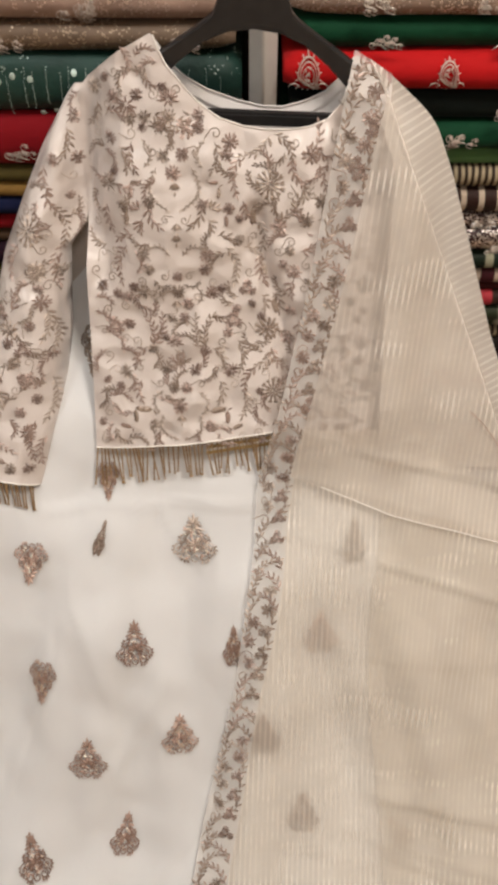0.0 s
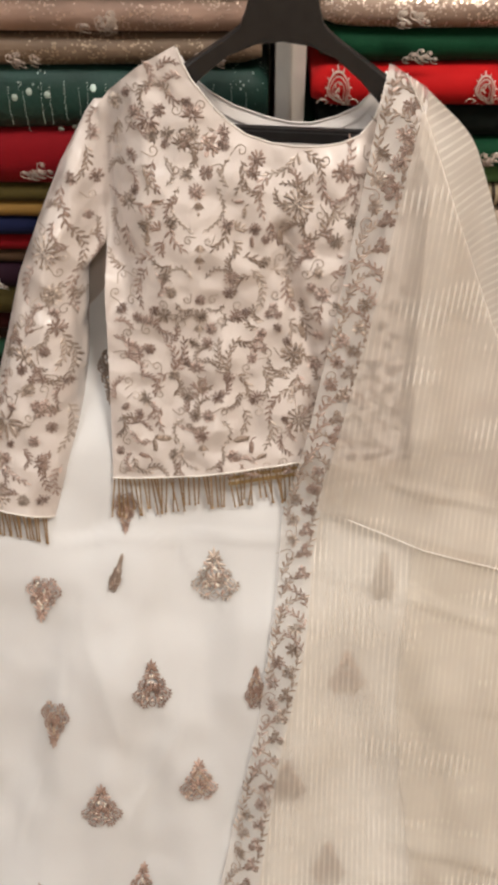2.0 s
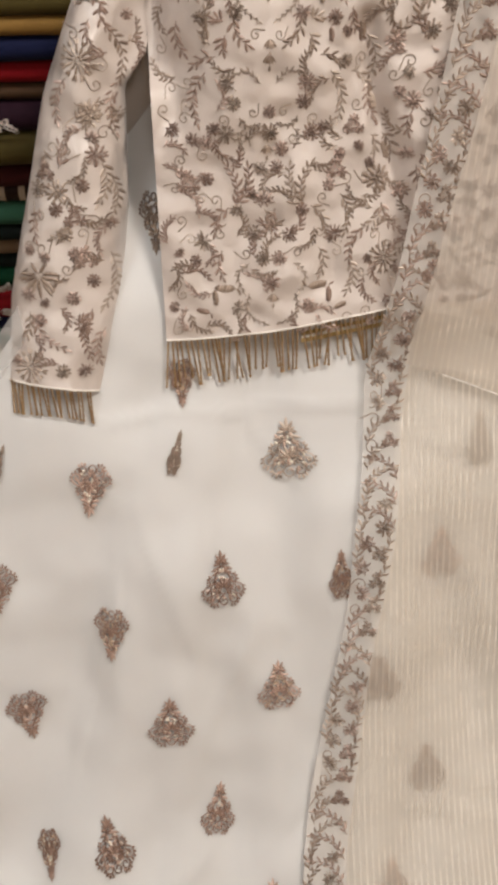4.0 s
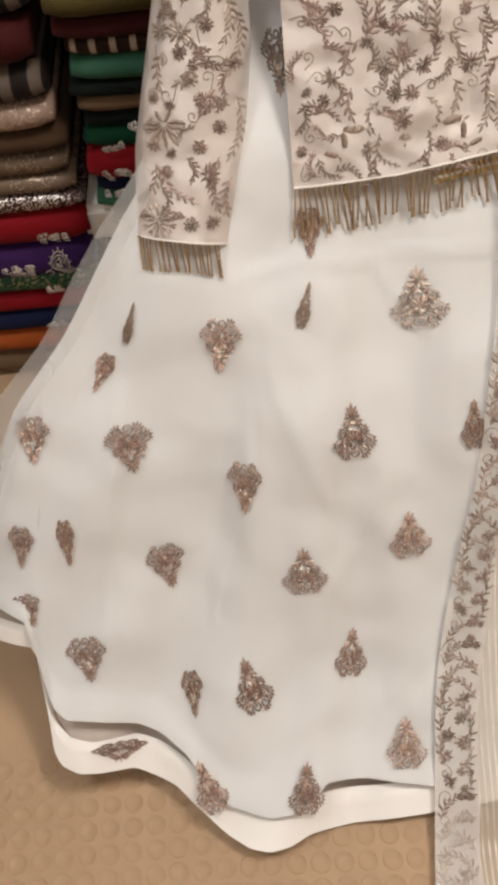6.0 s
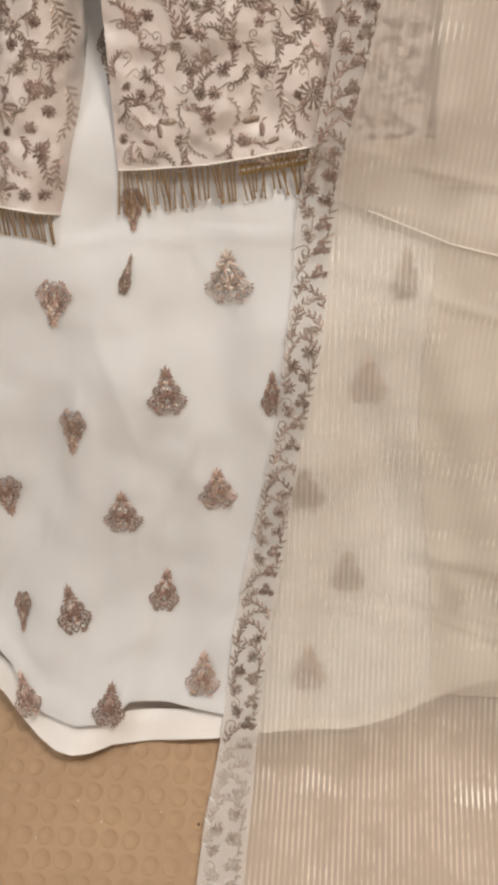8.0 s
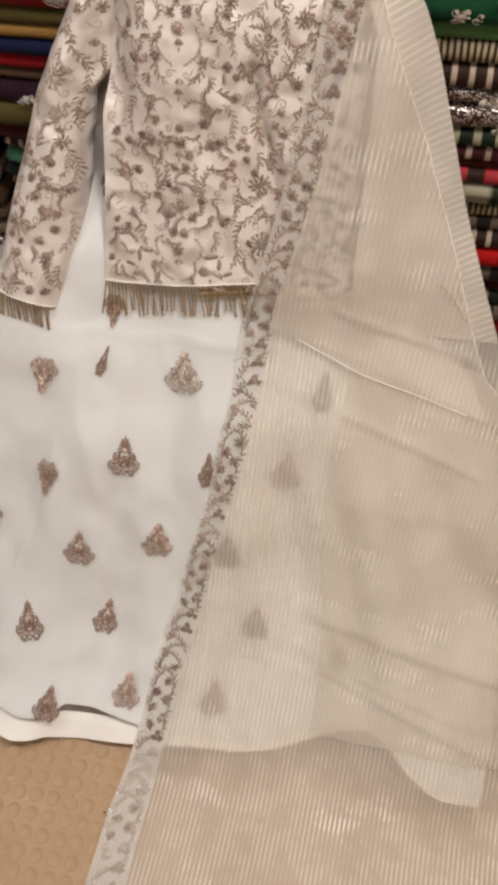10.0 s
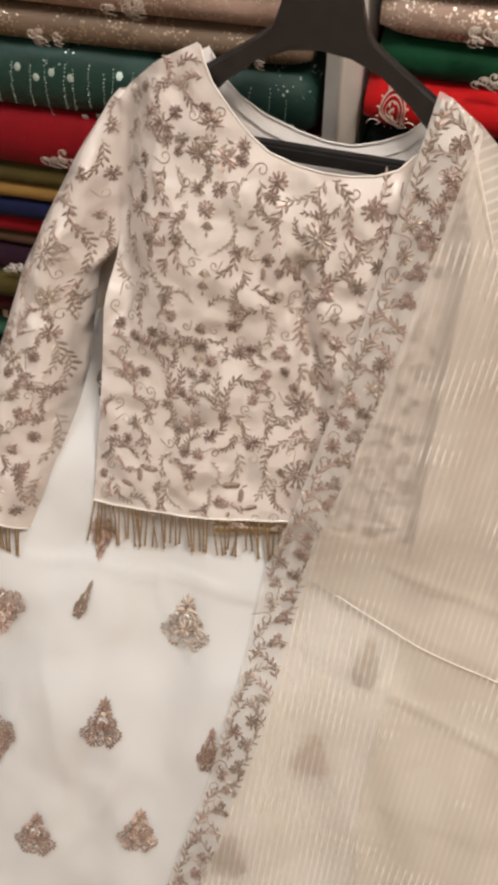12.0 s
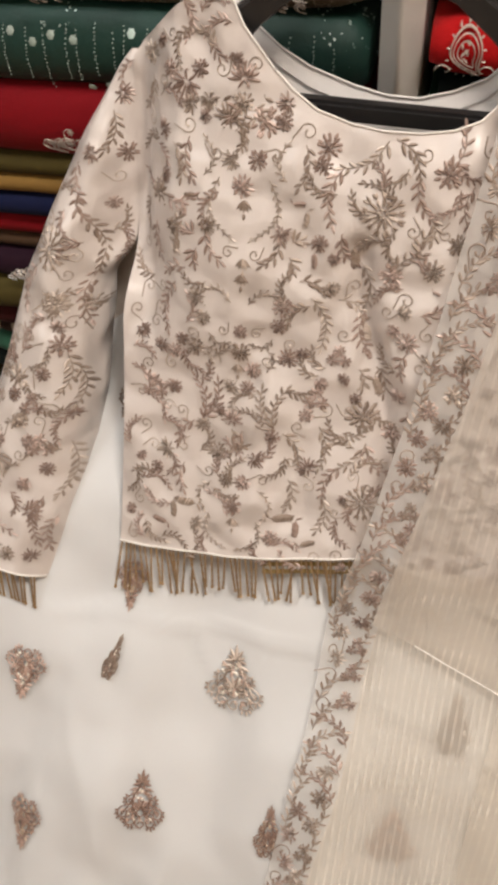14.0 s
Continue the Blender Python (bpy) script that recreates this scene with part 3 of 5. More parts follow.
# ---- folded cloth in the shelves ----
def folded_cloth(x0, x1, z0, z1, mat, label, seed, y=SHELF_Y):
    """A folded length: rounded front fold, soft corners, slight sag."""
    r2 = random.Random(seed)
    nx, prof = 22, []
    h = z1 - z0
    for k in range(9):
        a = -math.pi / 2 + math.pi * k / 8
        prof.append((-math.cos(a) * min(0.03, h * 0.55), 0.5 + 0.5 * math.sin(a)))
    prof = [(0.36, 0.0), (0.1, 0.0)] + prof + [(0.1, 1.0), (0.36, 1.0)]
    push = r2.uniform(-0.006, 0.010)
    verts, faces = [], []
    for i in range(nx + 1):
        u = i / nx
        end = 1 - 0.35 * (abs(2 * u - 1) ** 14)
        x = x0 + (x1 - x0) * u + r2.uniform(-0.001, 0.001)
        for dy, v in prof:
            wob = noise.noise(Vector((x * 7, v * 0.8, seed * 1.7)))
            sag = 0.05 * h * noise.noise(Vector((x * 9, seed * 0.9, 4.0)))
            zz = z0 + h * (0.5 + (v - 0.5) * end) + sag * v + 0.02 * h * wob
            verts.append(Vector((x, y + 0.03 + push + dy + 0.004 * wob + (1 - end) * 0.02, zz)))
    n = len(prof)
    for i in range(nx):
        for k in range(n):
            a, b = i * n + k, i * n + (k + 1) % n
            faces.append((a, a + n, b + n, b))
    faces += [tuple(range(n)), tuple(range(nx * n + n - 1, nx * n - 1, -1))]
    ob = raw("folded_cloth", verts, faces, mat)
    return tagged(ob, label, "folded cloth", "folded cloth in the shelves")


def front_at(z0, z1, y=SHELF_Y):
    """A place on the front fold of a folded length."""
    def at(x, s, o=0.0):
        v = min(1, max(-1, (s - (z0 + z1) / 2) / ((z1 - z0) / 2)))
        d = min(0.03, (z1 - z0) * 0.55) * math.sqrt(max(0, 1 - v * v))
        return Vector((x, y + 0.024 - d - o - 0.003, s))
    return at


def paisley(at, parent, x, s, r, lean, mat):
    """A comma-shaped motif: nested outlines with a curled tip, seeds inside, rays below."""
    q = Stitch(at)
    for k, w in ((1.0, 0.0017), (0.80, 0.0012), (0.55, 0.0012)):
        pts = []
        for i in range(31):
            a = i / 30 * 2 * math.pi
            low = max(0, -math.cos(a))
            u = k * r * 0.60 * math.sin(a) * (1 - 0.55 * low) + 0.55 * r * lean * k * low ** 2
            pts.append((x + u, s + 0.15 * r + k * r * 0.85 * math.cos(a)))
        q.cord(pts, w, 0.002)
    for i in range(14):
        a = i / 14 * 2 * math.pi
        q.petal(x + 0.62 * r * math.sin(a), s + 0.15 * r + 0.88 * r * math.cos(a), math.pi / 2 - a, 0.16 * r, 0.09 * r, 0.002)
    for i in range(10):
        q.petal(x + rnd.uniform(-0.2, 0.2) * r, s + rnd.uniform(0.0, 0.6) * r, rnd.uniform(0, 6.28), 0.22 * r, 0.10 * r, 0.0022)
    for h in (-1, 1):
        q.cord([(x + h * r * (0.75 + 0.4 * (1 - k) * math.cos(5 * k)), s - r * 0.55 + 0.4 * r * (1 - k) * math.sin(5 * k)) for k in np.linspace(0, 0.9, 12)], 0.0013, 0.0016)
    return q.done("paisley_embroidery", mat, parent)


def spray(at, parent, x, s, r, mat, count=11):
    q = Stitch(at)
    for i in range(count):
        cx, cs = x + rnd.uniform(-1.3, 1.3) * r, s + rnd.uniform(-0.45, 0.45) * r
        for b in range(6):
            q.petal(cx, cs, b * 1.047, r * 0.22, r * 0.09, 0.002)
        pts = [(cx + r * 0.6 * k * math.cos(k * 5), cs + r * 0.45 * k * math.sin(k * 5)) for k in np.linspace(0.2, 1, 11)]
        q.cord(pts, 0.0012, 0.0015)
    return q.done("embroidery_spray", mat, parent)


def bead_rows(at, parent, x0, x1, s0, s1, seed):
    """Upright dashes of beads with a round sequin between every few."""
    r6 = random.Random(seed)
    q = Stitch(at)
    x = x0
    while x < x1:
        s = s1 - r6.uniform(0.004, 0.018)
        while s > s0 + r6.uniform(0.004, 0.03):
            q.bead(x + r6.uniform(-0.0008, 0.0008), s, 0.0008, 0.0016)
            s -= r6.uniform(0.0026, 0.0042)
        if r6.random() < 0.75:
            q.bead(x + 0.007, r6.uniform(s0 + 0.012, s1 - 0.012), 0.0042, 0.0014)
        x += r6.choice((0.010, 0.018, 0.022))
    return q.done("beading", M_PEARL, parent, "pale beads and round sequins")


C = {
    "sand": sequined("sand_sequins", (0.272, 0.1836, 0.136), (0.75, 0.62, 0.52), 0.47),
    "pink": sequined("pink_beige_silk", (0.3536, 0.2312, 0.1768), (0.7, 0.55, 0.45), 0.33),
    "taupe": sequined("taupe_sequins", (0.136, 0.0884, 0.0544), (0.42, 0.33, 0.24), 0.36),
    "teal": sequined("teal_sequins", (0.00272, 0.0306, 0.02176), (0.45, 0.55, 0.5), 0.14),
    "silver": sequined("maroon_silver", (0.034, 0.00816, 0.00816), (0.75, 0.68, 0.62), 0.62),
    "green": cloth("bottle_green", (0.00272, 0.034, 0.0136), 0.75, 0.03, 0.3, 600, 30, 0.4),
    "black": cloth("black_green", (0.00408, 0.0068, 0.00544), 0.75, 0.03, 0.3, 600, 30, 0.4),
    "red": cloth("scarlet", (0.40, 0.006, 0.007), 0.75, 0.03, 0.12, 600, 20, 0.4),
    "crimson": cloth("crimson", (0.20, 0.004, 0.008), 0.75, 0.03, 0.15, 600, 20, 0.4),
    "maroon": cloth("maroon", (0.0408, 0.00544, 0.00544), 0.75, 0.03, 0.2, 600, 20, 0.4),
    "mint": cloth("leaf_green", (0.068, 0.136, 0.0476), 0.75, 0.03, 0.1, 600, 20, 0.4),
    "jade": cloth("jade", (0.034, 0.102, 0.0612), 0.75, 0.03, 0.15, 600, 20, 0.4),
    "olive": cloth("olive", (0.068, 0.051, 0.0136), 0.75, 0.03, 0.15, 600, 20, 0.4),
    "ochre": cloth("ochre", (0.2312, 0.1292, 0.034), 0.75, 0.03, 0.15, 600, 20, 0.4),
    "navy": cloth("navy", (0.0068, 0.00952, 0.0374), 0.75, 0.03, 0.2, 600, 20, 0.4),
    "emerald": sequined("emerald_sequins", (0.01, 0.10, 0.05), (0.5, 0.42, 0.25), 0.4),
    "purple": cloth("purple", (0.034, 0.0102, 0.068), 0.75, 0.03, 0.2, 600, 20, 0.4),
    "aubergine": cloth("aubergine", (0.01904, 0.00544, 0.01224), 0.75, 0.03, 0.2, 600, 20, 0.4),
    "brown": cloth("brown", (0.068, 0.0374, 0.0204), 0.75, 0.03, 0.2, 600, 20, 0.4),
    "tan": cloth("tan", (0.1496, 0.0952, 0.0544), 0.75, 0.03, 0.2, 600, 20, 0.4),
    "orange": cloth("orange", (0.306, 0.068, 0.0136), 0.75, 0.03, 0.15, 600, 20, 0.4),
    "pin": striped("brown_cream_pinstripe", (0.0238, 0.0136, 0.00816), (0.30, 0.24, 0.15), 0.0095, 0.5, 0.1),
    "band": striped("brown_cream_bands", (0.0238, 0.00952, 0.0068), (0.42, 0.34, 0.26), 0.026, 0.32),
    "gband": striped("green_cream_bands", (0.00816, 0.01496, 0.00816), (0.28, 0.27, 0.19), 0.034, 0.36),
    "mband": striped("maroon_cream_bands", (0.0476, 0.00816, 0.01224), (0.40, 0.32, 0.25), 0.03, 0.3),
    "rband": striped("red_brown_blocks", (0.0306, 0.0136, 0.00816), (0.36, 0.03, 0.04), 0.055, 0.5),
    "cband": striped("green_cream_blocks", (0.0238, 0.0306, 0.01496), (0.34, 0.33, 0.24), 0.075, 0.6, 0.12),
    "dband": striped("dark_bands", (0.01224, 0.00816, 0.0068), (0.12, 0.09, 0.07), 0.04, 0.4),
}
WORDS = {"sand": "pinkish sand cloth strewn with sequins", "pink": "pink-beige silk with faint woven sprays", "taupe": "taupe cloth with dull sequins", "teal": "dark teal cloth with rows of sequins",
         "silver": "dark maroon cloth edged with silver sequins", "green": "bottle-green cloth with pale paisley embroidery", "black": "black-green cloth with white paisley embroidery", "red": "scarlet cloth with gold paisley embroidery",
         "crimson": "crimson cloth with pale embroidery", "maroon": "dark maroon plain cloth", "mint": "light leaf-green plain cloth", "jade": "pale jade green plain cloth", "olive": "olive brown plain cloth", "ochre": "ochre yellow plain cloth",
         "navy": "navy blue cloth", "emerald": "emerald cloth with gold sequins", "purple": "purple cloth with white embroidery", "aubergine": "dark aubergine cloth", "brown": "brown plain cloth", "tan": "tan plain cloth", "orange": "orange plain cloth",
         "pin": "brown and cream pinstriped cloth", "band": "dark brown cloth with cream bands", "gband": "dark green cloth with cream bands", "mband": "maroon cloth with cream bands", "rband": "brown cloth with red blocks", "cband": "green and cream block-striped cloth", "dband": "dark cloth with dull bands"}


def stack(x0, x1, top, rows, seed):
    """Folded lengths from the top down; returns them with their heights."""
    made, z = [], top
    for i, (kind, low) in enumerate(rows):
        r3 = random.Random(seed * 50 + i)
        ob = folded_cloth(x0 + r3.uniform(0, 0.012), x1 - r3.uniform(0, 0.012), low, z, C[kind], "folded " + WORDS[kind], seed * 50 + i)
        made.append((ob, low, z))
        z = low
    return made


right_stack = stack(0.042, 0.535, 1.30, [("tan", 1.24), ("pink", 1.175), ("brown", 1.112), ("sand", 1.068), ("green", 1.027), ("red", 0.978), ("black", 0.931), ("green", 0.894), ("mint", 0.865), ("pin", 0.833), ("band", 0.793), ("silver", 0.765), ("silver", 0.72), ("gband", 0.69),
                    ("mband", 0.663), ("maroon", 0.647), ("rband", 0.621), ("cband", 0.594), ("cband", 0.573), ("pin", 0.549), ("dband", 0.519), ("band", 0.487), ("red", 0.45), ("dband", 0.41), ("maroon", 0.38), ("gband", 0.35), ("dband", 0.31), ("crimson", 0.27), ("brown", 0.23), ("navy", 0.19), ("dband", 0.15), ("maroon", 0.11), ("olive", 0.06), ("tan", 0.002)], 1)
left_stack = stack(-0.497, -0.006, 1.30, [("tan", 1.25), ("pink", 1.19), ("brown", 1.113), ("pink", 1.062), ("taupe", 1.022), ("teal", 0.942), ("crimson", 0.866), ("olive", 0.84), ("ochre", 0.817), ("navy", 0.787), ("crimson", 0.757), ("brown", 0.735), ("aubergine", 0.70), ("olive", 0.655),
                   ("maroon", 0.622), ("band", 0.592), ("jade", 0.558), ("black", 0.538), ("tan", 0.511), ("black", 0.485), ("green", 0.456), ("crimson", 0.408), ("navy", 0.376), ("jade", 0.352)], 2)
far_stack = stack(-1.0, -0.513, 0.90, [("brown", 0.84), ("maroon", 0.78), ("navy", 0.72), ("dband", 0.66), ("maroon", 0.60), ("dband", 0.545), ("sand", 0.50), ("brown", 0.46), ("taupe", 0.42), ("taupe", 0.39), ("silver", 0.36), ("crimson", 0.30), ("purple", 0.236), ("emerald", 0.193), ("crimson", 0.155), ("navy", 0.113), ("orange", 0.06), ("tan", 0.002)], 3)


def trim(item, x, r, kind, mat, dz=0.0, lean=1):
    ob, z0, z1 = item
    at = front_at(z0, z1)
    (paisley(at, ob, x, (z0 + z1) / 2 + dz, r, lean, mat) if kind == "paisley" else spray(at, ob, x, (z0 + z1) / 2 + dz, r, mat))


for k, x, r, kind, mat in ((4, 0.325, 0.020, "paisley", M_SILVER), (4, 0.17, 0.014, "spray", M_SILVER), (4, 0.44, 0.018, "paisley", M_SILVER), (5, 0.252, 0.019, "paisley", M_PALE), (5, 0.075, 0.022, "paisley", M_SILVER), (5, 0.41, 0.019, "paisley", M_PALE),
                           (6, 0.375, 0.022, "paisley", M_SILVER), (6, 0.34, 0.014, "spray", M_SILVER), (7, 0.285, 0.016, "spray", M_GREY), (7, 0.40, 0.014, "spray", M_GREY), (12, 0.36, 0.012, "spray", M_SILVER), (11, 0.34, 0.012, "spray", M_SILVER), (3, 0.30, 0.015, "spray", M_SILVER), (3, 0.16, 0.015, "spray", M_SILVER)):
    trim(right_stack[k], x, r, kind, mat)
for k, x, r, kind, mat in ((6, -0.30, 0.018, "spray", M_PALE), (12, -0.40, 0.014, "spray", M_SILVER), (19, -0.405, 0.013, "spray", M_SILVER), (20, -0.445, 0.013, "spray", M_SILVER), (21, -0.45, 0.015, "spray", M_SILVER), (22, -0.46, 0.013, "spray", M_SILVER), (3, -0.2, 0.02, "spray", M_PALE), (4, -0.08, 0.014, "spray", M_PALE), (3, -0.40, 0.02, "spray", M_PALE), (4, -0.30, 0.014, "spray", M_PALE), (4, -0.42, 0.014, "spray", M_PALE)):
    trim(left_stack[k], x, r, kind, mat)
teal = left_stack[5]
bead_rows(front_at(teal[1], teal[2]), teal[0], -0.48, -0.03, teal[1], teal[2], 5)
for k, x, r, kind, mat in ((12, -0.575, 0.024, "paisley", M_SILVER), (12, -0.64, 0.018, "spray", M_SILVER), (11, -0.57, 0.016, "spray", M_PALE), (15, -0.62, 0.012, "spray", M_SILVER), (13, -0.6, 0.012, "spray", M_PALE)):
    trim(far_stack[k], x, r, kind, mat)


# ---- hanger ----
hanger = thing("clothes_hanger", "black plastic clothes hanger with a trouser bar", "hanger", at=(0, 0, 0))
HY = 1.070


def hanger_arm(bm):
    top = curve_of([(0.0, 1.19), (0.020, 1.19), (0.030, 1.165), (0.037, 1.130), (0.046, 1.103), (0.062, 1.090), (0.126, 1.046), (0.195, 1.000)])
    low = curve_of([(0.0, 1.087), (0.03, 1.083), (0.06, 1.070), (0.09, 1.045), (0.115, 1.018), (0.195, 0.975)])
    xs_ = np.concatenate([-np.linspace(0.150, 0.0, 36), np.linspace(0.0, 0.195, 40)[1:]])
    rows = []
    for x in xs_:
        a, b = low(abs(x)), top(abs(x))
        m, d = (a + b) / 2, (b - a) / 2
        ring = [(HY - 0.007, m + d * 0.86), (HY - 0.0045, b), (HY + 0.0045, b), (HY + 0.007, m + d * 0.86), (HY + 0.007, m - d * 0.86), (HY + 0.0045, a), (HY - 0.0045, a), (HY - 0.007, m - d * 0.86)]
        rows.append([bm.verts.new((x + 0.005, y, z - 0.03 * x)) for y, z in ring])
    for p, q in zip(rows, rows[1:]):
        for i in range(8):
            bm.faces.new((p[i], p[(i + 1) % 8], q[(i + 1) % 8], q[i]))
    bm.faces.new(rows[0])
    bm.faces.new(rows[-1][::-1])
    bmesh.ops.recalc_face_normals(bm, faces=bm.faces)
    return bm


part("shoulder_frame", hanger_arm(bmesh.new()), M_HANGER, hanger, smooth=False)
bar = box(bmesh.new(), -0.155, 0.165, HY - 0.018, HY - 0.004, 0.974, 0.991, 0.003)
bmesh.ops.rotate(bar, verts=bar.verts, cent=(0, HY, 0.97), matrix=Matrix.Rotation(radians(2.4), 3, "Y"))
part("trouser_bar", bar, M_HANGER, hanger, smooth=False)
hook = bmesh.new()
pts = [(0.005, HY, 1.185 + 0.07 * k) for k in range(5)] + [(0.005, HY + 0.03 * (1 - math.cos(a)), 1.62 + 0.075 + 0.03 * math.sin(a)) for a in np.linspace(0, math.pi, 9)] + [(0.005, HY + 0.06, 1.664)]
pts[5:5] = [(0.005, HY, 1.55), (0.005, HY, 1.66)]
rings = []
for p in pts:
    rings.append([hook.verts.new((p[0] + 0.002 * math.cos(a), p[1] + 0.002 * math.sin(a) * 0.7, p[2] + 0.002 * math.sin(a) * 0.7)) for a in np.linspace(0, 2 * math.pi, 7)[:-1]])
for p, q in zip(rings, rings[1:]):
    for i in range(6):
        hook.faces.new((p[i], p[(i + 1) % 6], q[(i + 1) % 6], q[i]))
part("hook", hook, M_STEEL, hanger, "thin steel hook")

# ---- skirt ----
hem = (lambda f: lambda x: f(x) - 0.005)(soft_curve([(-0.70, 0.300), (-0.60, 0.288), (-0.592, 0.284), (-0.589, 0.22), (-0.586, 0.155), (-0.574, 0.126), (-0.55, 0.113), (-0.52, 0.110), (-0.481, 0.110), (-0.427, 0.083), (-0.395, 0.052), (-0.364, 0.022), (-0.335, 0.002), (-0.31, -0.005), (-0.285, 0.0), (-0.257, 0.014), (-0.20, 0.022), (-0.109, 0.028), (0, 0.047), (0.078, 0.049), (0.147, 0.068), (0.199, 0.092), (0.25, 0.119), (0.293, 0.127), (0.33, 0.105), (0.37, 0.065), (0.42, 0.035), (0.50, 0.035)], 0.004))
net_edge = soft_curve([(-0.70, 0.345), (-0.64, 0.338), (-0.60, 0.324), (-0.592, 0.305), (-0.589, 0.25), (-0.584, 0.20), (-0.565, 0.182), (-0.53, 0.178), (-0.475, 0.166), (-0.445, 0.150), (-0.415, 0.124), (-0.385, 0.085), (-0.36, 0.056), (-0.31, 0.038), (-0.26, 0.044), (-0.235, 0.074), (-0.18, 0.074), (-0.13, 0.066), (-0.09, 0.058), (0, 0.060), (0.1, 0.064), (0.2, 0.102), (0.29, 0.137), (0.33, 0.115), (0.37, 0.075), (0.42, 0.045), (0.50, 0.045)], 0.004)
band_top = soft_curve([(-0.70, 0.325), (-0.60, 0.312), (-0.592, 0.298), (-0.588, 0.235), (-0.582, 0.180), (-0.56, 0.155), (-0.53, 0.146), (-0.475, 0.148), (-0.445, 0.135), (-0.415, 0.114), (-0.385, 0.088), (-0.36, 0.066), (-0.31, 0.052), (-0.27, 0.050), (-0.235, 0.058), (-0.18, 0.060), (-0.13, 0.064), (-0.09, 0.072), (0, 0.10), (0.1, 0.105), (0.2, 0.14), (0.29, 0.175), (0.33, 0.155), (0.37, 0.115), (0.42, 0.085), (0.50, 0.085)], 0.004)
skirt_left = soft_curve([(1.15, -0.235), (1.0, -0.28), (0.90, -0.34), (0.808, -0.412), (0.744, -0.455), (0.683, -0.495), (0.60, -0.57), (0.45, -0.645), (0.30, -0.668), (0.26, -0.662)])
net_left = soft_curve([(0.98, -0.30), (0.857, -0.389), (0.808, -0.432), (0.744, -0.478), (0.683, -0.516), (0.60, -0.60), (0.45, -0.67), (0.30, -0.69)])
skirt_right = curve_of([(1.15, 0.13), (0.85, 0.24), (0.74, 0.37), (0.6, 0.44), (0.45, 0.475), (0.3, 0.49), (0.1, 0.49)])

skirt = thing("skirt", "white net-covered flared skirt with copper woven motifs spread over the mat", "skirt")


def skirt_body(name, mat, lift, edge, label=""):
    verts, faces, nx, ns = [], [], 210, 110
    for j in range(ns + 1):
        for i in range(nx + 1):
            v, u = j / ns, i / nx
            # columns fan out from the waist to the hem
            xb = -0.668 + 1.158 * u
            sb = edge(xb)
            st = 1.035 + 0.05 * smooth_step(-0.26, -0.20, xb * 0.45 + 0.03)
            s = sb + (st - sb) * v
            xl, xr = skirt_left(s), skirt_right(s)
            x = xl + (xr - xl) * u
            roll_ = 0.012 * smooth_step(0.05, 0.0, v) * lift * smooth_step(-0.02, -0.10, x)
            verts.append(skirt_at(x, s, (0.004 if lift else -0.014) + roll_))
    for j in range(ns):
        for i in range(nx):
            k = j * (nx + 1) + i
            faces.append((k, k + 1, k + nx + 2, k + nx + 1))
    ob = raw(name, verts, faces, mat, skirt, label)
    return ob


skirt_body("net_layer", M_SKIRT, 1, net_edge, "white net over opaque white lining")
# its darker beige carries some of the shade between net and hem band
skirt_body("inner_layer", M_INSIDE, 0, lambda x: band_top(x) - 0.03, "inner lining, beige darkened for the shade in the hem gap")
sheet(lambda x, s: skirt_at(x, s, 0.0015 - 0.004 * smooth_step(0.6, 1.0, (s - hem(x)) / max(0.001, band_top(x) - hem(x)))), -0.664, 0.488, hem, band_top, 210, 8, M_SATIN, "hem_band", skirt, "glossy white satin hem band")
sheet(lambda x, s: skirt_at(x, s, 0.018), net_left, lambda s: skirt_left(s) + 0.02, 0.30, 0.98, 10, 60, M_NET, "net_edge", skirt, "see-through white net edge")

# woven motifs: x, height, width share, height share, turn
MOTIFS = [(-0.220, 0.954, 0.6, 1.0, 180), (-0.314, 0.655, 0.85, 1.0, 172), (-0.21, 0.693, 0.28, 0.8, -16), (-0.415, 0.69, 0.2, 0.75, -20), (-0.459, 0.636, 0.4, 0.75, 150), (-0.435, 0.541, 1.0, 0.95, 182), (-0.302, 0.478, 0.75, 1.0, 176), (-0.165, 0.539, 0.92, 1.0, 2), (-0.079, 0.69, 1.15, 1.1, 2), (-0.022, 0.536, 0.55, 0.9, 0)]
MOTIFS += [(-0.590, 0.425, 0.6, 0.85, 172), (-0.552, 0.562, 0.75, 0.9, 175), (-0.529, 0.428, 0.4, 0.95, 180), (-0.41, 0.376, 0.85, 0.95, 188), (-0.237, 0.361, 1.0, 1.0, 0), (-0.102, 0.395, 0.95, 0.95, 0), (-0.592, 0.337, 0.8, 0.7, 200), (-0.525, 0.261, 0.95, 0.95, 184), (-0.395, 0.2, 0.5, 0.9, 184), (-0.318, 0.21, 0.85, 1.15, 12), (-0.184, 0.235, 0.75, 1.0, -8)]
MOTIFS += [(-0.125, 0.118, 0.9, 1.0, -3), (-0.384, 0.083, 0.75, 1.05, 18), (-0.257, 0.072, 0.8, 1.0, -6), (-0.2, 0.776, 0.6, 0.85, 180), (0.15, 0.692, 0.6, 1.0, 0), (0.104, 0.551, 0.9, 1.0, 0), (0.021, 0.402, 0.95, 1.0, 0), (0.08, 0.272, 0.85, 0.95, 0), (0.027, 0.131, 0.85, 1.0, 0), (0.221, 0.241, 0.6, 0.8, 30)]
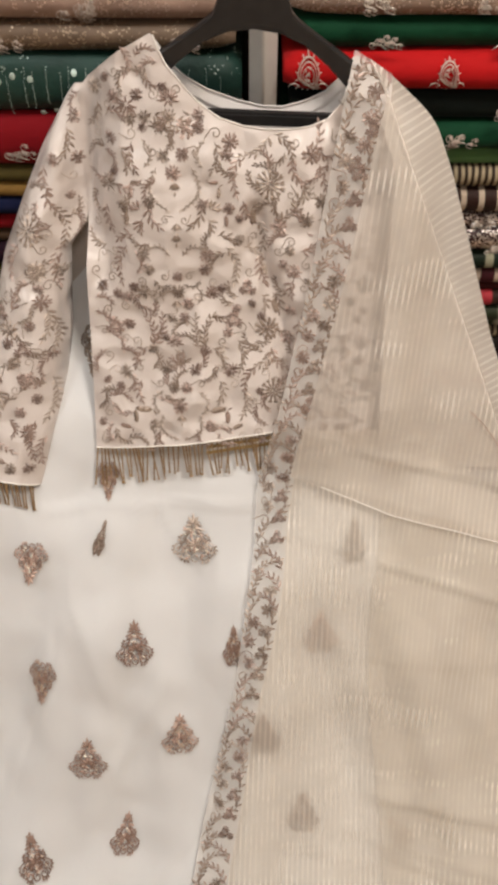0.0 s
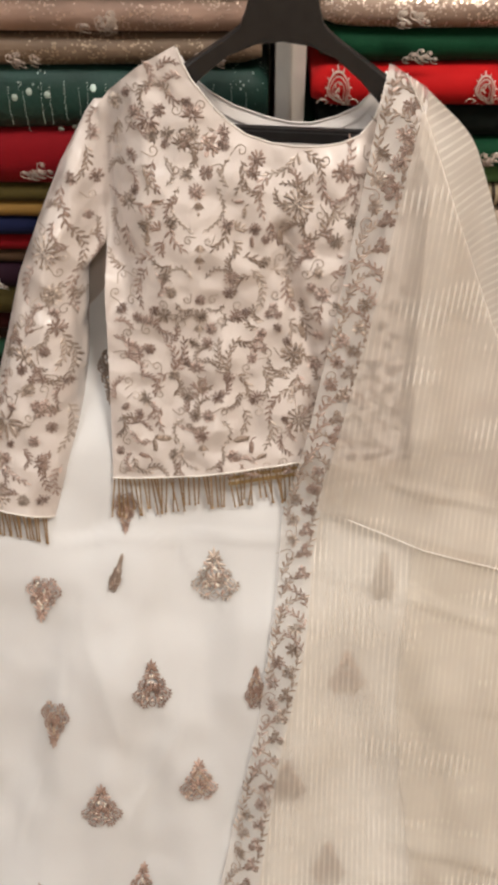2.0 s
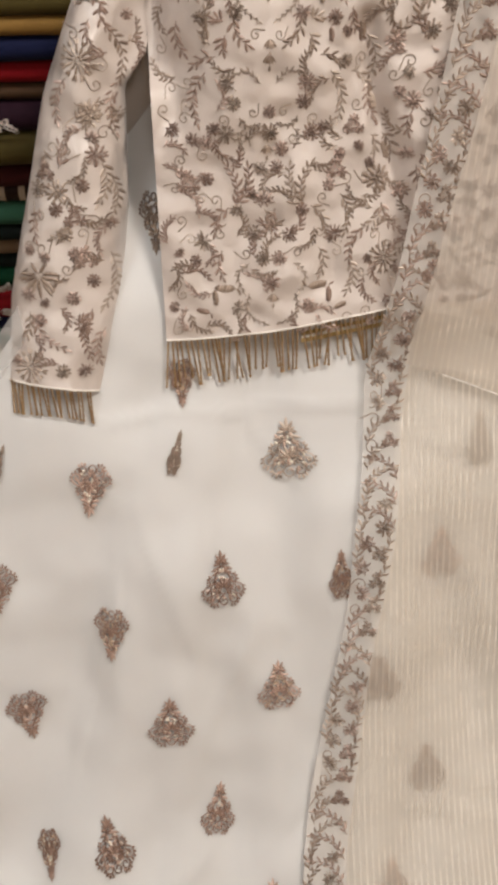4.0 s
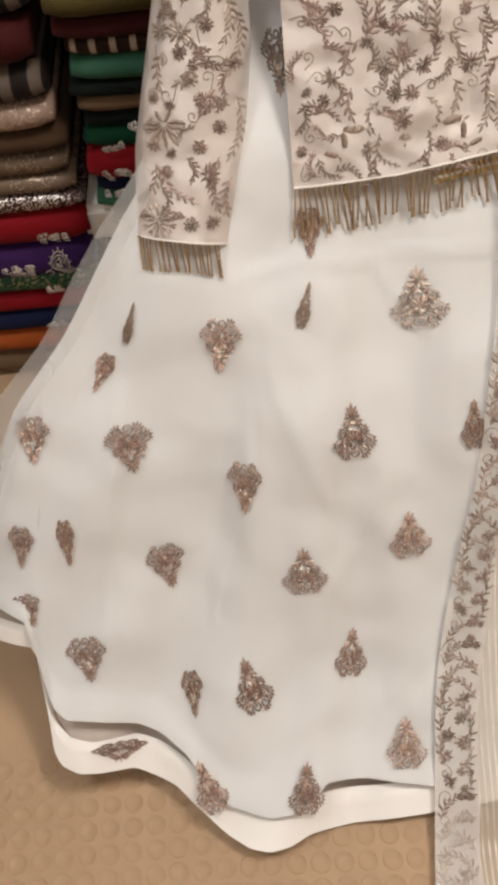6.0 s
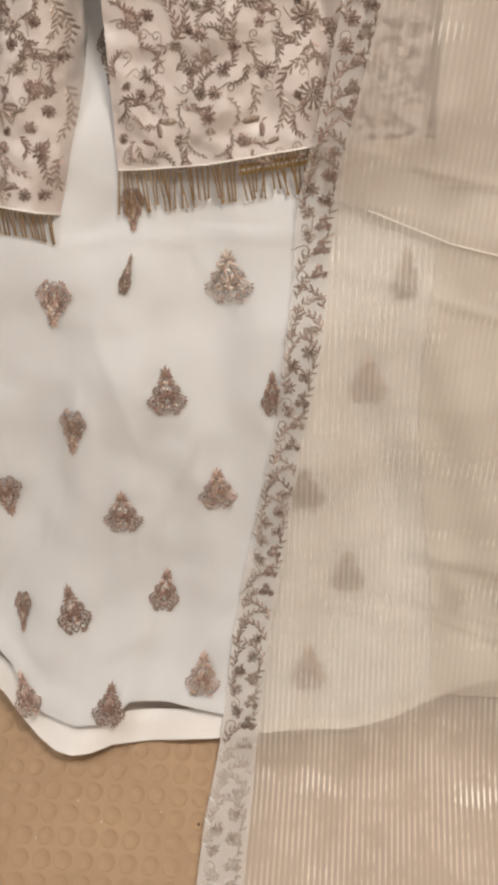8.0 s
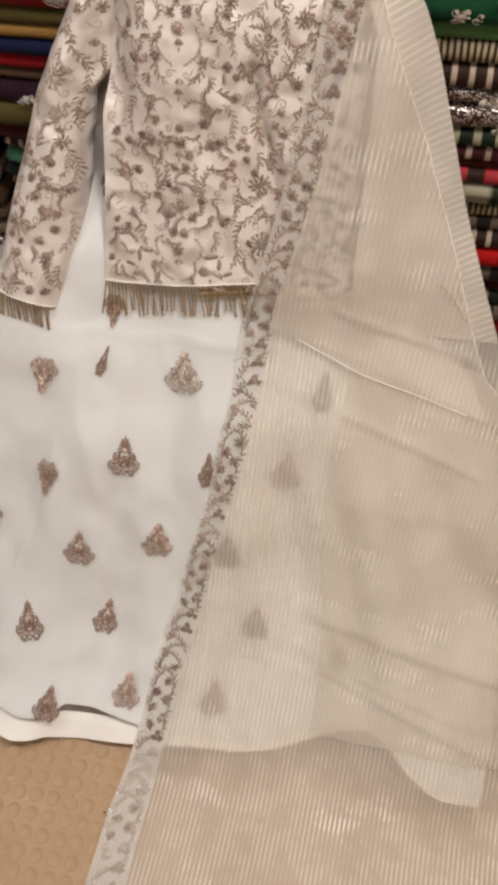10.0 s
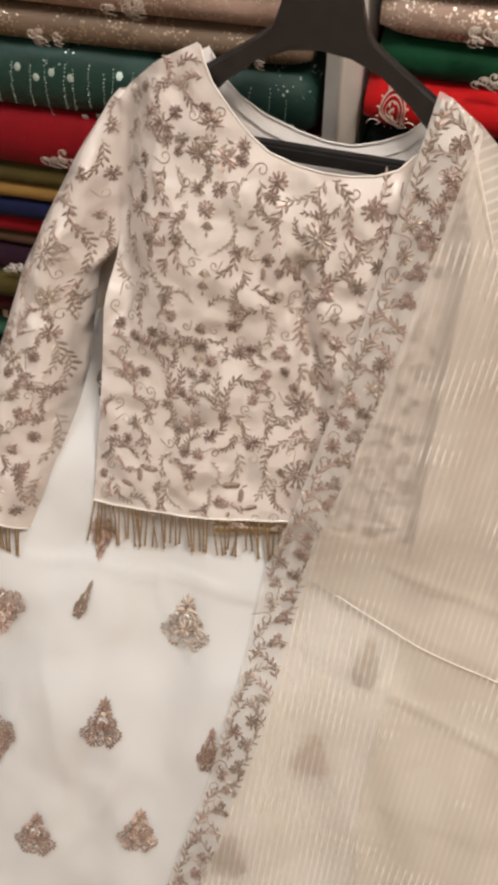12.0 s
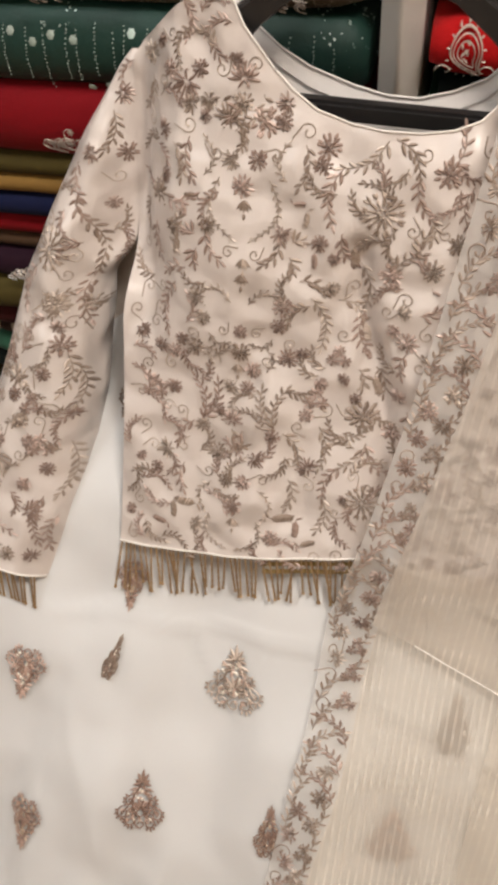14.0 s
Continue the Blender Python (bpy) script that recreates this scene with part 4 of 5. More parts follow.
for i, (mx, ms, w, h, turn) in enumerate(MOTIFS):
    pear_motif(lambda x, s, o=0.0: skirt_at(x, s, (0.020 if ms < 0.13 else 0.008 if ms < 0.9 else 0.0045) + o), skirt, mx, ms + 0.005 * math.cos(radians(turn)), 0.059 * w, 0.073 * h, radians(turn), M_GREY if i in (2, 3, 8, 0, 25) else M_COPPER, i)
pear_motif(lambda x, s, o=0.0: skirt_at(x, s, 0.004 + o), skirt, -0.497, 0.128, 0.072, 0.03, radians(180), M_COPPER, 77)

# ---- blouse ----
blouse = thing("blouse", "ivory long-sleeved blouse with dense bronze floral embroidery and bead fringe", "blouse")
hem_line = curve_of([(-0.215, 0.826), (-0.16, 0.828), (-0.10, 0.832), (-0.03, 0.842), (0.04, 0.852), (0.10, 0.845), (0.185, 0.822)])
neck_line = curve_of([(-0.215, 1.296), (-0.20, 1.312), (-0.16, 1.338), (-0.114, 1.361), (-0.108, 1.345), (-0.098, 1.326), (-0.087, 1.313), (-0.072, 1.295), (-0.056, 1.280), (-0.035, 1.266), (-0.006, 1.257), (0.02, 1.254), (0.05, 1.254), (0.075, 1.258), (0.095, 1.266), (0.112, 1.284), (0.120, 1.305), (0.126, 1.338), (0.15, 1.322), (0.185, 1.292)])
back_line = curve_of([(-0.215, 1.294), (-0.20, 1.310), (-0.16, 1.335), (-0.115, 1.355), (-0.100, 1.328), (-0.077, 1.310), (-0.051, 1.296), (-0.015, 1.284), (0.015, 1.277), (0.042, 1.276), (0.07, 1.283), (0.095, 1.294), (0.121, 1.318), (0.128, 1.335), (0.15, 1.320), (0.185, 1.29)])


def body_at(x, s, o=0.0):
    edge = smooth_step(0.165, 0.205, abs(x + 0.012)) * (1 - smooth_step(1.06, 1.13, s))
    return lie(x, s, (blouse_lift(x, s) + o) * (1 - edge) + edge * (0.011 + o))


sheet(lambda x, s: body_at(x, s), -0.214, 0.186, hem_line, neck_line, 110, 90, M_BLOUSE, "front_panel", blouse)
sheet(lambda x, s: lie(x, s, -0.016 + shoulder_back(x, s) - 0.006 * (1 - min(1, abs((x - 0.0) / 0.2)) ** 2)), -0.212, 0.184, lambda x: hem_line(x) + 0.004, back_line, 70, 40, M_BACK, "back_panel", blouse, "plain grey-white inside of the back")
# added sheet, stands in for the shade between sleeve and body
sheet(lambda x, s: lie(x, s, -0.088 + 0.03 * smooth_step(-0.23, -0.19, x)), -0.30, -0.19, lambda x: 0.94, lambda x: 1.14, 16, 16, M_INSIDE, "side_lining", blouse, "added beige sheet standing in for shade under the arm")
sheet(lambda x, s: lie(x, s, -0.0185), -0.110, 0.124, lambda x: back_line(x) - 0.016, lambda x: back_line(x) + 0.001, 60, 3, M_BACK, "neck_facing", blouse, "folded neck facing")


def tube(name, pts, r, mat, parent, label="", sides=6):
    verts, faces = [], []
    n = len(pts)
    for i, p in enumerate(pts):
        d = (Vector(pts[min(n - 1, i + 1)]) - Vector(pts[max(0, i - 1)])).normalized()
        a = d.orthogonal().normalized()
        b = d.cross(a)
        verts += [Vector(p) + (a * math.cos(k * 2 * math.pi / sides) + b * math.sin(k * 2 * math.pi / sides)) * r for k in range(sides)]
    for i in range(n - 1):
        for k in range(sides):
            a, b = i * sides + k, i * sides + (k + 1) % sides
            faces.append((a, b, b + sides, a + sides))
    return raw(name, verts, faces, mat, parent, label)


tube("hem_piping", [body_at(x, hem_line(x) - 0.0005, 0.001) for x in np.linspace(-0.214, 0.186, 70)], 0.0013, M_PIPING, blouse, "shiny cream piping along the hem")
tube("neck_piping", [body_at(x, neck_line(x), 0.0005) for x in np.linspace(-0.113, 0.125, 160)], 0.0010, M_PIPING, blouse)
tube("back_neck_piping", [lie(x, back_line(x), -0.017) for x in np.linspace(-0.112, 0.125, 90)], 0.0010, M_BACK, blouse)

# sleeve, a flattened tube
verts, faces, NS, NR = [], [], 70, 28
cuff_low = lambda k: 0.792 - 0.020 * k
for j in range(NS + 1):
    for i in range(NR):
        a = 2 * math.pi * i / NR
        k = (1 - math.cos(a)) / 2
        s = cuff_low(k) + (1.302 - cuff_low(k)) * j / NS
        x = sleeve_out(s) + (sleeve_in(s) - sleeve_out(s)) * k
        front = math.sin(a) >= 0
        verts.append(sleeve_at(x, s) if front else lie(x, s, sleeve_side(s) - 0.010 * math.sqrt(max(0, 1 - (2 * k - 1) ** 2))))
for j in range(NS):
    for i in range(NR):
        a, b = j * NR + i, j * NR + (i + 1) % NR
        faces.append((a, b, b + NR, a + NR))
raw("sleeve", verts, faces, M_BLOUSE, blouse, "long sleeve lying over the skirt")
tube("cuff_piping", [sleeve_at(sleeve_out(0.78) + 0.002 + k * 0.105, cuff_low(k), 0.0008) for k in np.linspace(0.0, 1.0, 30)], 0.0013, M_PIPING, blouse)

# the front is embroidered in mirrored pairs about a middle line, millimetres across and up
AXIS = -93
PAIR_FLOWERS = [(-77, 1255, 13), (-82, 1225, 9), (-59, 1167, 9), (-53, 1101, 10), (-57, 1082, 8), (-48, 1050, 10), (-85, 1015, 8), (-74, 944, 10), (-84, 916, 9), (-53, 862, 9), (-58, 968, 8), (-59, 1270, 9), (-25, 1161, 8), (-22, 938, 11)]
AXIS_FLOWERS = [(-97, 1286, 13), (-97, 1268, 9), (-94, 1203, 10), (-92, 1073, 7), (-92, 1052, 10), (-99, 978, 11), (-93, 889, 10)]
AXIS_BUDS = [(-92, 1187), (-91, 1138), (-92, 1124), (-95, 1034), (-92, 872)]
FLOWERS = [(-23, 1239, 11), (-12, 1121, 7), (37, 1138, 11), (72, 1147, 10), (76, 1225, 12), (90, 1170, 9), (111, 1141, 11), (52, 1107, 7), (58, 1079, 10), (25, 998, 16), (52, 983, 10), (89, 1082, 10), (98, 1001, 9), (-142, 1265, 9), (-148, 1282, 14), (-191, 1301, 10), (-174, 1241, 9), (-178, 1184, 13), (150, 980, 12), (125, 880, 12), (155, 920, 12), (150, 1060, 12)]
BLOSSOMS = [(-2, 1055, 13), (-20, 1010, 14), (-180, 1000, 15)]
PAIR_SPRIGS = [(-59, 1164, -73, 1138), (-56, 974, -71, 1015), (-56, 974, -48, 1017), (-42, 1239, -45, 1206), (-49, 972, -32, 946), (-40, 926, -39, 897), (-40, 1127, -18, 1118), (-29, 1112, -19, 1063), (-49, 1159, -41, 1161), (-51, 1147, -48, 1133), (-99, 970, -97, 946), (-88, 1263, -79, 1257), (-93, 946, -85, 955)]
FEATHERS = [(-71, 1209, -84, 1159), (-85, 1101, -55, 1107), (-69, 911, -62, 879), (-68, 877, -85, 842), (-63, 1068, -81, 1060), (-67, 1055, -65, 1037), (-56, 1209, -57, 1239)]
SPRIGS = [(25, 1247, -10, 1223), (-10, 1223, -16, 1178), (31, 1249, 53, 1223), (53, 1223, 66, 1190), (66, 1190, 69, 1173), (-7, 1170, 4, 1144), (38, 1135, 61, 1159), (97, 1217, 96, 1184), (-6, 1110, 14, 1093), (66, 1107, 80, 1112), (30, 972, 10, 946), (10, 946, -6, 911), (-6, 911, -8, 875)]
SPRIGS += [(30, 972, 54, 940), (-15, 983, -11, 942), (123, 1112, 109, 1084), (109, 1084, 97, 1055), (58, 1068, 55, 1047), (61, 1159, 64, 1176), (66, 1141, 58, 1156), (10, 1144, 16, 1104), (17, 1098, 21, 1063), (31, 1045, 41, 1020), (65, 1012, 83, 980), (17, 1045, 22, 1027), (75, 1228, 84, 1260)]
SPRIGS += [(-189, 1283, -200, 1257), (-183, 1159, -178, 1130), (-160, 1233, -151, 1206), (-170, 1187, -140, 1190), (-151, 1138, -152, 1173), (140, 1000, 130, 940), (150, 1100, 160, 1040), (120, 900, 150, 870)]
PAIR_SCROLLS = [(-81, 1147, 5), (-67, 1228, 6), (-46, 1065, 6), (-109, 1073, 5), (-65, 922, 6), (-35, 980, 6), (-39, 944, 6), (-41, 1249, 7), (-67, 1045, 5)]
SCROLLS = [(52, 1178, 6), (79, 1178, 5), (53, 1118, 7), (101, 1022, 8), (8, 897, 5), (103, 961, 5), (71, 1058, 7), (129, 1020, 7), (6, 1121, 6), (-10, 1001, 7)]
PAIR_PODS = [(-50, 1192, -38, 1192), (-37, 1187, -39, 1173), (-54, 883, -30, 885), (-29, 883, -30, 864), (-24, 856, -8, 862), (-79, 1273, -72, 1270), (-29, 1153, -29, 1138)]
PODS = [(4, 1159, 5, 1138), (74, 1130, 81, 1127), (77, 1032, 91, 1032), (17, 1087, 22, 1068), (20, 1063, 26, 1052), (31, 1037, 37, 1017)]
PALETTE = (M_ROSE, M_GREY, M_ROSE, M_PALE)


def both_sides(rows):
    """Each row and its mirror image about the middle line, as far as the cloth goes; in metres."""
    out = []
    for row in rows:
        twin = tuple(2 * AXIS - v if k in (0, 2) and (k == 0 or len(row) == 4) else v for k, v in enumerate(row))
        out += [tuple(v / 1000 for v in r) for r in (row, twin) if r[0] > -204 and (len(r) < 4 or r[2] > -204)]
    return out


def metres(rows):
    return [tuple(v / 1000 for v in row) for row in rows]


blooms = both_sides(PAIR_FLOWERS) + metres(FLOWERS)
for i, (x, s, r) in enumerate(blooms):
    flower(body_at, blouse, x, s, r, PALETTE[(i * 5) % 4], i * 1.3)
for i, (x, s, r) in enumerate(metres(AXIS_FLOWERS)):
    flower(body_at, blouse, x, s, r, PALETTE[i % 3], math.pi / 2, i in (0, 5))
for x, s in metres(AXIS_BUDS):
    bud(body_at, blouse, x, s, M_GREY)
for x, s, r in metres(BLOSSOMS):
    trefoil(body_at, blouse, x, s, r, M_ROSE)
for x, s, r in metres([(26, 1190, 21), (33, 911, 20)]):
    star(body_at, blouse, x, s, r, M_GREY)
stems = both_sides(PAIR_SPRIGS) + metres(SPRIGS)
for i, row in enumerate(stems):
    sprig(body_at, blouse, *row, (0.16, -0.16)[i % 2], PALETTE[(i * 3 + 1) % 4])
feathers = both_sides(FEATHERS)
for i, row in enumerate(feathers):
    sprig(body_at, blouse, *row, (0.3, -0.3)[i % 2], M_PALE, 0.0062, 0.0048)
curls = both_sides(PAIR_SCROLLS) + metres(SCROLLS)
for i, (x, s, r) in enumerate(curls):
    scroll(body_at, blouse, x, s, r, i * 1.1, 1 if i % 2 else -1, M_PALE)
pods = both_sides(PAIR_PODS) + metres(PODS)
for i, row in enumerate(pods):
    pod(body_at, blouse, *row, M_GREY if i % 3 else M_ROSE)

SLEEVE_FLOWERS = [(-307, 852, 13), (-330, 800, 9), (-305, 797, 9), (-319, 998, 13), (-274, 1034, 12), (-277, 1076, 12), (-288, 901, 8), (-314, 953, 9), (-265, 959, 8), (-278, 1073, 12), (-248, 1214, 9), (-247, 1071, 9), (-225, 1265, 10), (-340, 1000, 10), (-350, 860, 8)]
SLEEVE_SPRIGS = [(-361, 870, -384, 830), (-358, 868, -325, 826), (-268, 930, -280, 870), (-292, 870, -299, 816), (-269, 1025, -276, 983), (-339, 980, -347, 949), (-309, 965, -326, 949), (-315, 1022, -312, 1045), (-292, 1068, -264, 1087), (-276, 846, -284, 809), (-262, 1012, -263, 970), (-258, 1178, -253, 1156), (-253, 1156, -244, 1107), (-244, 1107, -245, 1055), (-292, 1087, -282, 1065), (-262, 1205, -256, 1175), (-232, 1250, -238, 1215), (-300, 1110, -312, 1070), (-330, 1040, -338, 1012)]
SLEEVE_SCROLLS = [(-340, 938, 8), (-355, 938, 7), (-283, 963, 8), (-340, 974, 7), (-292, 1003, 9), (-321, 1042, 8), (-304, 1039, 7), (-265, 1055, 8), (-262, 1120, 6), (-300, 1060, 7)]


def on_sleeve(x, s, margin):
    return min(max(x, sleeve_out(s) + margin), sleeve_in(s) - margin)


sleeve_blooms = [(on_sleeve(x, s, r), s, r) for x, s, r in metres(SLEEVE_FLOWERS)]
for i, (x, s, r) in enumerate(sleeve_blooms):
    flower(sleeve_at, blouse, x, s, r, PALETTE[(i * 3) % 4], i)
flower(sleeve_at, blouse, -0.347, 0.911, 0.022, M_GREY, -math.pi / 2, True)
for x, s, r in metres([(-294, 926, 15), (-302, 970, 14), (-330, 1018, 12)]):
    trefoil(sleeve_at, blouse, x, s, r, M_ROSE)
star(sleeve_at, blouse, -0.366, 0.807, 0.022, M_GREY)
star(sleeve_at, blouse, -0.285, 1.127, 0.022, M_GREY)
sleeve_stems = [(on_sleeve(a, b, 0.009), b, on_sleeve(c, d, 0.009), d) for a, b, c, d in metres(SLEEVE_SPRIGS)]
for i, row in enumerate(sleeve_stems):
    sprig(sleeve_at, blouse, *row, (0.15, -0.15)[i % 2], PALETTE[(i * 3 + 1) % 4])
for i, (x, s, r) in enumerate(metres(SLEEVE_SCROLLS)):
    scroll(sleeve_at, blouse, on_sleeve(x, s, r), s, r, i * 0.9, 1 if i % 2 else -1, M_PALE)


# small fillings wherever the large motifs leave the silk bare
def fill(at, taken, left, right, low, high, gap, seed):
    r5 = random.Random(seed)
    for i in range(2600):
        s = r5.uniform(low, high)
        x = r5.uniform(left(s), right(s))
        if s > neck_line(x) - 0.012 or any((x - a) ** 2 + (s - b) ** 2 < gap ** 2 for a, b in taken):
            continue
        taken.append((x, s))
        mat = PALETTE[i % 4]
        pick = i % 4
        a = r5.uniform(0, 6.28)
        if pick in (0, 1):
            l = r5.uniform(0.010, 0.016)
            sprig(at, blouse, x - l * math.cos(a), s - l * math.sin(a), x + l * math.cos(a), s + l * math.sin(a), r5.choice((0.25, -0.25)), mat, 0.008, 0.004)
        elif pick == 2:
            flower(at, blouse, x, s, r5.uniform(0.006, 0.009), mat, a)
        else:
            scroll(at, blouse, x, s, 0.006, a, r5.choice((1, -1)), mat)


def along(rows):
    out = []
    for a, b, c, d in rows:
        out += [(a + (c - a) * k, b + (d - b) * k) for k in (0.1, 0.5, 0.9)]
    return out


fill(body_at, [(x, s) for x, s, r in blooms + curls + metres(AXIS_FLOWERS + BLOSSOMS)] + metres(AXIS_BUDS) + along(stems + feathers + pods) + [(0.025, 1.188), (0.033, 0.911), (0.012, 1.17), (0.04, 1.2), (0.045, 1.15), (0.05, 1.135), (0.065, 1.16), (0.08, 1.15), (0.075, 1.135)] + [(AXIS / 1000 + a, b) for a in (-0.02, 0, 0.02) for b in (1.10, 1.12, 1.165)], lambda s: -0.203, lambda s: 0.175, 0.836, 1.34, 0.0136, 3)
fill(sleeve_at, [(x, s) for x, s, r in sleeve_blooms] + along(sleeve_stems) + [(-0.366, 0.807), (-0.285, 1.127), (-0.347, 0.911)], lambda s: sleeve_out(s) + 0.014, lambda s: sleeve_in(s) - 0.012, 0.80, 1.30, 0.0170, 4)


# bead fringe
def strand_mesh(length):
    b = bmesh.new()
    rings = []
    for k in range(13):
        v = k / 12
        r = 0.0010 if k % 2 else 0.00135
        rings.append([b.verts.new((r * math.cos(a), r * math.sin(a), -v * length)) for a in np.linspace(0, 2 * math.pi, 6)[:-1]])
    for p, q in zip(rings, rings[1:]):
        for i in range(5):
            b.faces.new((p[i], p[(i + 1) % 5], q[(i + 1) % 5], q[i]))
    bmesh.ops.create_icosphere(b, subdivisions=1, radius=0.0019, matrix=Matrix.Translation((0, 0, -length)))
    me = bpy.data.meshes.new("bead_strand")
    b.to_mesh(me)
    b.free()
    me.materials.append(M_BEAD)
    return me


def hang(me, top, foot, parent):
    d = (top - foot).normalized()
    ob = new("bead_strand", me)
    ob.matrix_world = Matrix.Translation(top) @ d.to_track_quat("Z", "Y").to_matrix().to_4x4()
    ob.parent = parent


LONG, MIDDLE, SHORT = strand_mesh(0.054), strand_mesh(0.045), strand_mesh(0.037)
x = -0.212
while x < 0.10:
    s = hem_line(x)
    lean = rnd.gauss(0, 0.0045) + 0.004 + 0.02 * max(0, x + 0.03)
    hang(LONG if rnd.random() < 0.7 else MIDDLE, body_at(x, s, 0.0), lie(x + lean, s - 0.052, skirt_lift(x, s - 0.052) + rnd.uniform(0.007, 0.013)), blouse)
    x += rnd.uniform(0.0034, 0.0080)
for i in range(20):
    k = (i + 0.5 + rnd.uniform(-0.3, 0.3)) / 20
    s = cuff_low(k)
    xx = sleeve_out(0.78) + 0.007 + k * 0.094
    hang(SHORT, sleeve_at(xx, s, 0.0), lie(xx + rnd.uniform(-0.002, 0.005), s - 0.036, skirt_lift(xx, s - 0.036) + 0.008), blouse)
def back_hem_at(x, s, o=0.0):
    return lie(x, s, blouse_lift(x, hem_line(x)) - 0.012 + o)


sheet(back_hem_at, -0.06, 0.10, lambda x: hem_line(x) - 0.020, lambda x: hem_line(x) + 0.004, 30, 5, M_PIPING, "back_hem", blouse, "cream edge of the back hem")
for name, low, high in (("back_hem_braid", 0.0130, 0.0085), ("back_hem_braid", 0.0215, 0.0165)):
    sheet(lambda x, s: back_hem_at(x, s, 0.0015 + 0.0008 * math.sin(x * 1400)), -0.06, 0.10, lambda x: hem_line(x) - low, lambda x: hem_line(x) - high, 90, 3, M_BRAID, name, blouse, "mustard gold braid on the back hem")

# ---- dupatta ----
scarf = thing("dupatta", "sheer beige tissue shawl with metallic stripes and an embroidered border", "shawl")
outer = soft_curve([(1.345, 0.135), (1.316, 0.166), (1.266, 0.224), (1.20, 0.254), (1.115, 0.283), (0.986, 0.325), (0.874, 0.370), (0.80, 0.400), (0.74, 0.424), (0.68, 0.462), (0.6, 0.51), (0.5, 0.55), (0.2, 0.64), (0.0, 0.70), (-0.3, 0.80), (-0.7, 0.85)])
fold_edge = soft_curve([(1.345, 0.135), (1.291, 0.164), (1.2, 0.202), (1.094, 0.250), (0.939, 0.313), (0.82, 0.357), (0.74, 0.390), (0.68, 0.46), (0.55, 0.56), (0.3, 0.62), (0.1, 0.64)])


RIDGES = [(0.09, 0.780, 0.37, 0.690, 0.004, 0.004), (0.04, 0.705, 0.40, 0.585, 0.003, 0.009), (0.12, 0.25, 0.45, 0.16, 0.008, 0.010), (0.03, 0.23, 0.20, 0.19, 0.006, 0.006), (0.16, 0.822, 0.37, 0.765, 0.003, 0.008), (0.17, 0.30, 0.50, 0.24, 0.006, 0.014), (0.20, 0.21, 0.52, 0.10, 0.006, 0.012), (0.10, 0.52, 0.42, 0.50, 0.01, 0.006)]


def crumple(x, s):
    return 0.42 * sum(ridge(x, s, *row) for row in RIDGES)


def under_at(x, s, o=0.0):
    up = crumple(x, s)
    s = min(s, shoulder_top(x)) if s > 1.05 else s
    p = lie(x, s, drape_lift(x, s) + up + o)
    p.z = max(p.z, 0.007 + o + 0.004 * max(0, swell(x, s, 14, 21)))
    return p


def over_at(x, s, o=0.0):
    up = crumple(x, s)
    s = min(s, shoulder_top(x)) if s > 1.05 else s
    p = lie(x, s, drape_lift(x, s) + 0.006 + up + o)
    p.z = max(p.z, 0.010 + o)
    return p


stripes = lambda x, s: (x - 0.10 * s, s)
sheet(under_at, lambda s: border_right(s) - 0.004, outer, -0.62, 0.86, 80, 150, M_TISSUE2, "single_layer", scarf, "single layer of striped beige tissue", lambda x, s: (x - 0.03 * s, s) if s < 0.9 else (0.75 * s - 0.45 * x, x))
crease = curve_of([(-0.2, 0.86), (0.05, 0.79), (0.09, 0.776), (0.20, 0.730), (0.37, 0.686), (0.5, 0.65)])


def two_sheets():
    """The upper fold is several layers thick and ends at the crease; below it one layer goes on."""
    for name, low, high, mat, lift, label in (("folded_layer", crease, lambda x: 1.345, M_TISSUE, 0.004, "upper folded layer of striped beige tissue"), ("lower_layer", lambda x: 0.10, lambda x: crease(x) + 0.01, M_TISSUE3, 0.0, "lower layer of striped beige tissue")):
        verts, faces, uvs, nx, ns = [], [], [], 80, 110
        for j in range(ns + 1):
            for i in range(nx + 1):
                u, v = i / nx, j / ns
                x = 0.0
                for k in range(12):
                    s = low(x) + (high(x) - low(x)) * v
                    left = border_right(s) - 0.006 if name == "folded_layer" else 0.186 + 0.012 * math.sin(9 * s)
                    x = left + (fold_edge(s) - left) * u
                verts.append(over_at(x, s, lift))
                uvs.append(stripes(x, s))
        for j in range(ns):
            for i in range(nx):
                k = j * (nx + 1) + i
                faces.append((k, k + 1, k + nx + 2, k + nx + 1))
        raw(name, verts, faces, mat, scarf, label, True, uvs)


two_sheets()
tube("crease_edge", [over_at(x, crease(x), 0.0045) for x in np.linspace(0.10, 0.37, 60)], 0.0007, M_CREASE, scarf, "bright folded crease")
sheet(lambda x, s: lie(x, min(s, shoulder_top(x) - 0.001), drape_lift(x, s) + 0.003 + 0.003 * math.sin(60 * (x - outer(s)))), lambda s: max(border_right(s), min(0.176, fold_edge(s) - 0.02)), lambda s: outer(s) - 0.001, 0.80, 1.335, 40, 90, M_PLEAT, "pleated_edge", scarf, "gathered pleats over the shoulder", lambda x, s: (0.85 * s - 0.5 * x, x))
tube("fold_edge", [over_at(fold_edge(s) - 0.001, s, 0.0005) for s in np.linspace(0.72, 1.335, 70)], 0.0010, M_PIPING, scarf)
sheet(lambda x, s: border_at(x, s, -0.001), border_left, border_right, -0.62, 0.30, 8, 90, M_BORDER2, "border_lining", scarf, "whiter doubled end of the border")
sheet(border_at, border_left, border_right, -0.62, 1.35, 8, 220, M_BORDER, "border", scarf, "narrow net border with bronze embroidery")
s, k = 1.325, 0
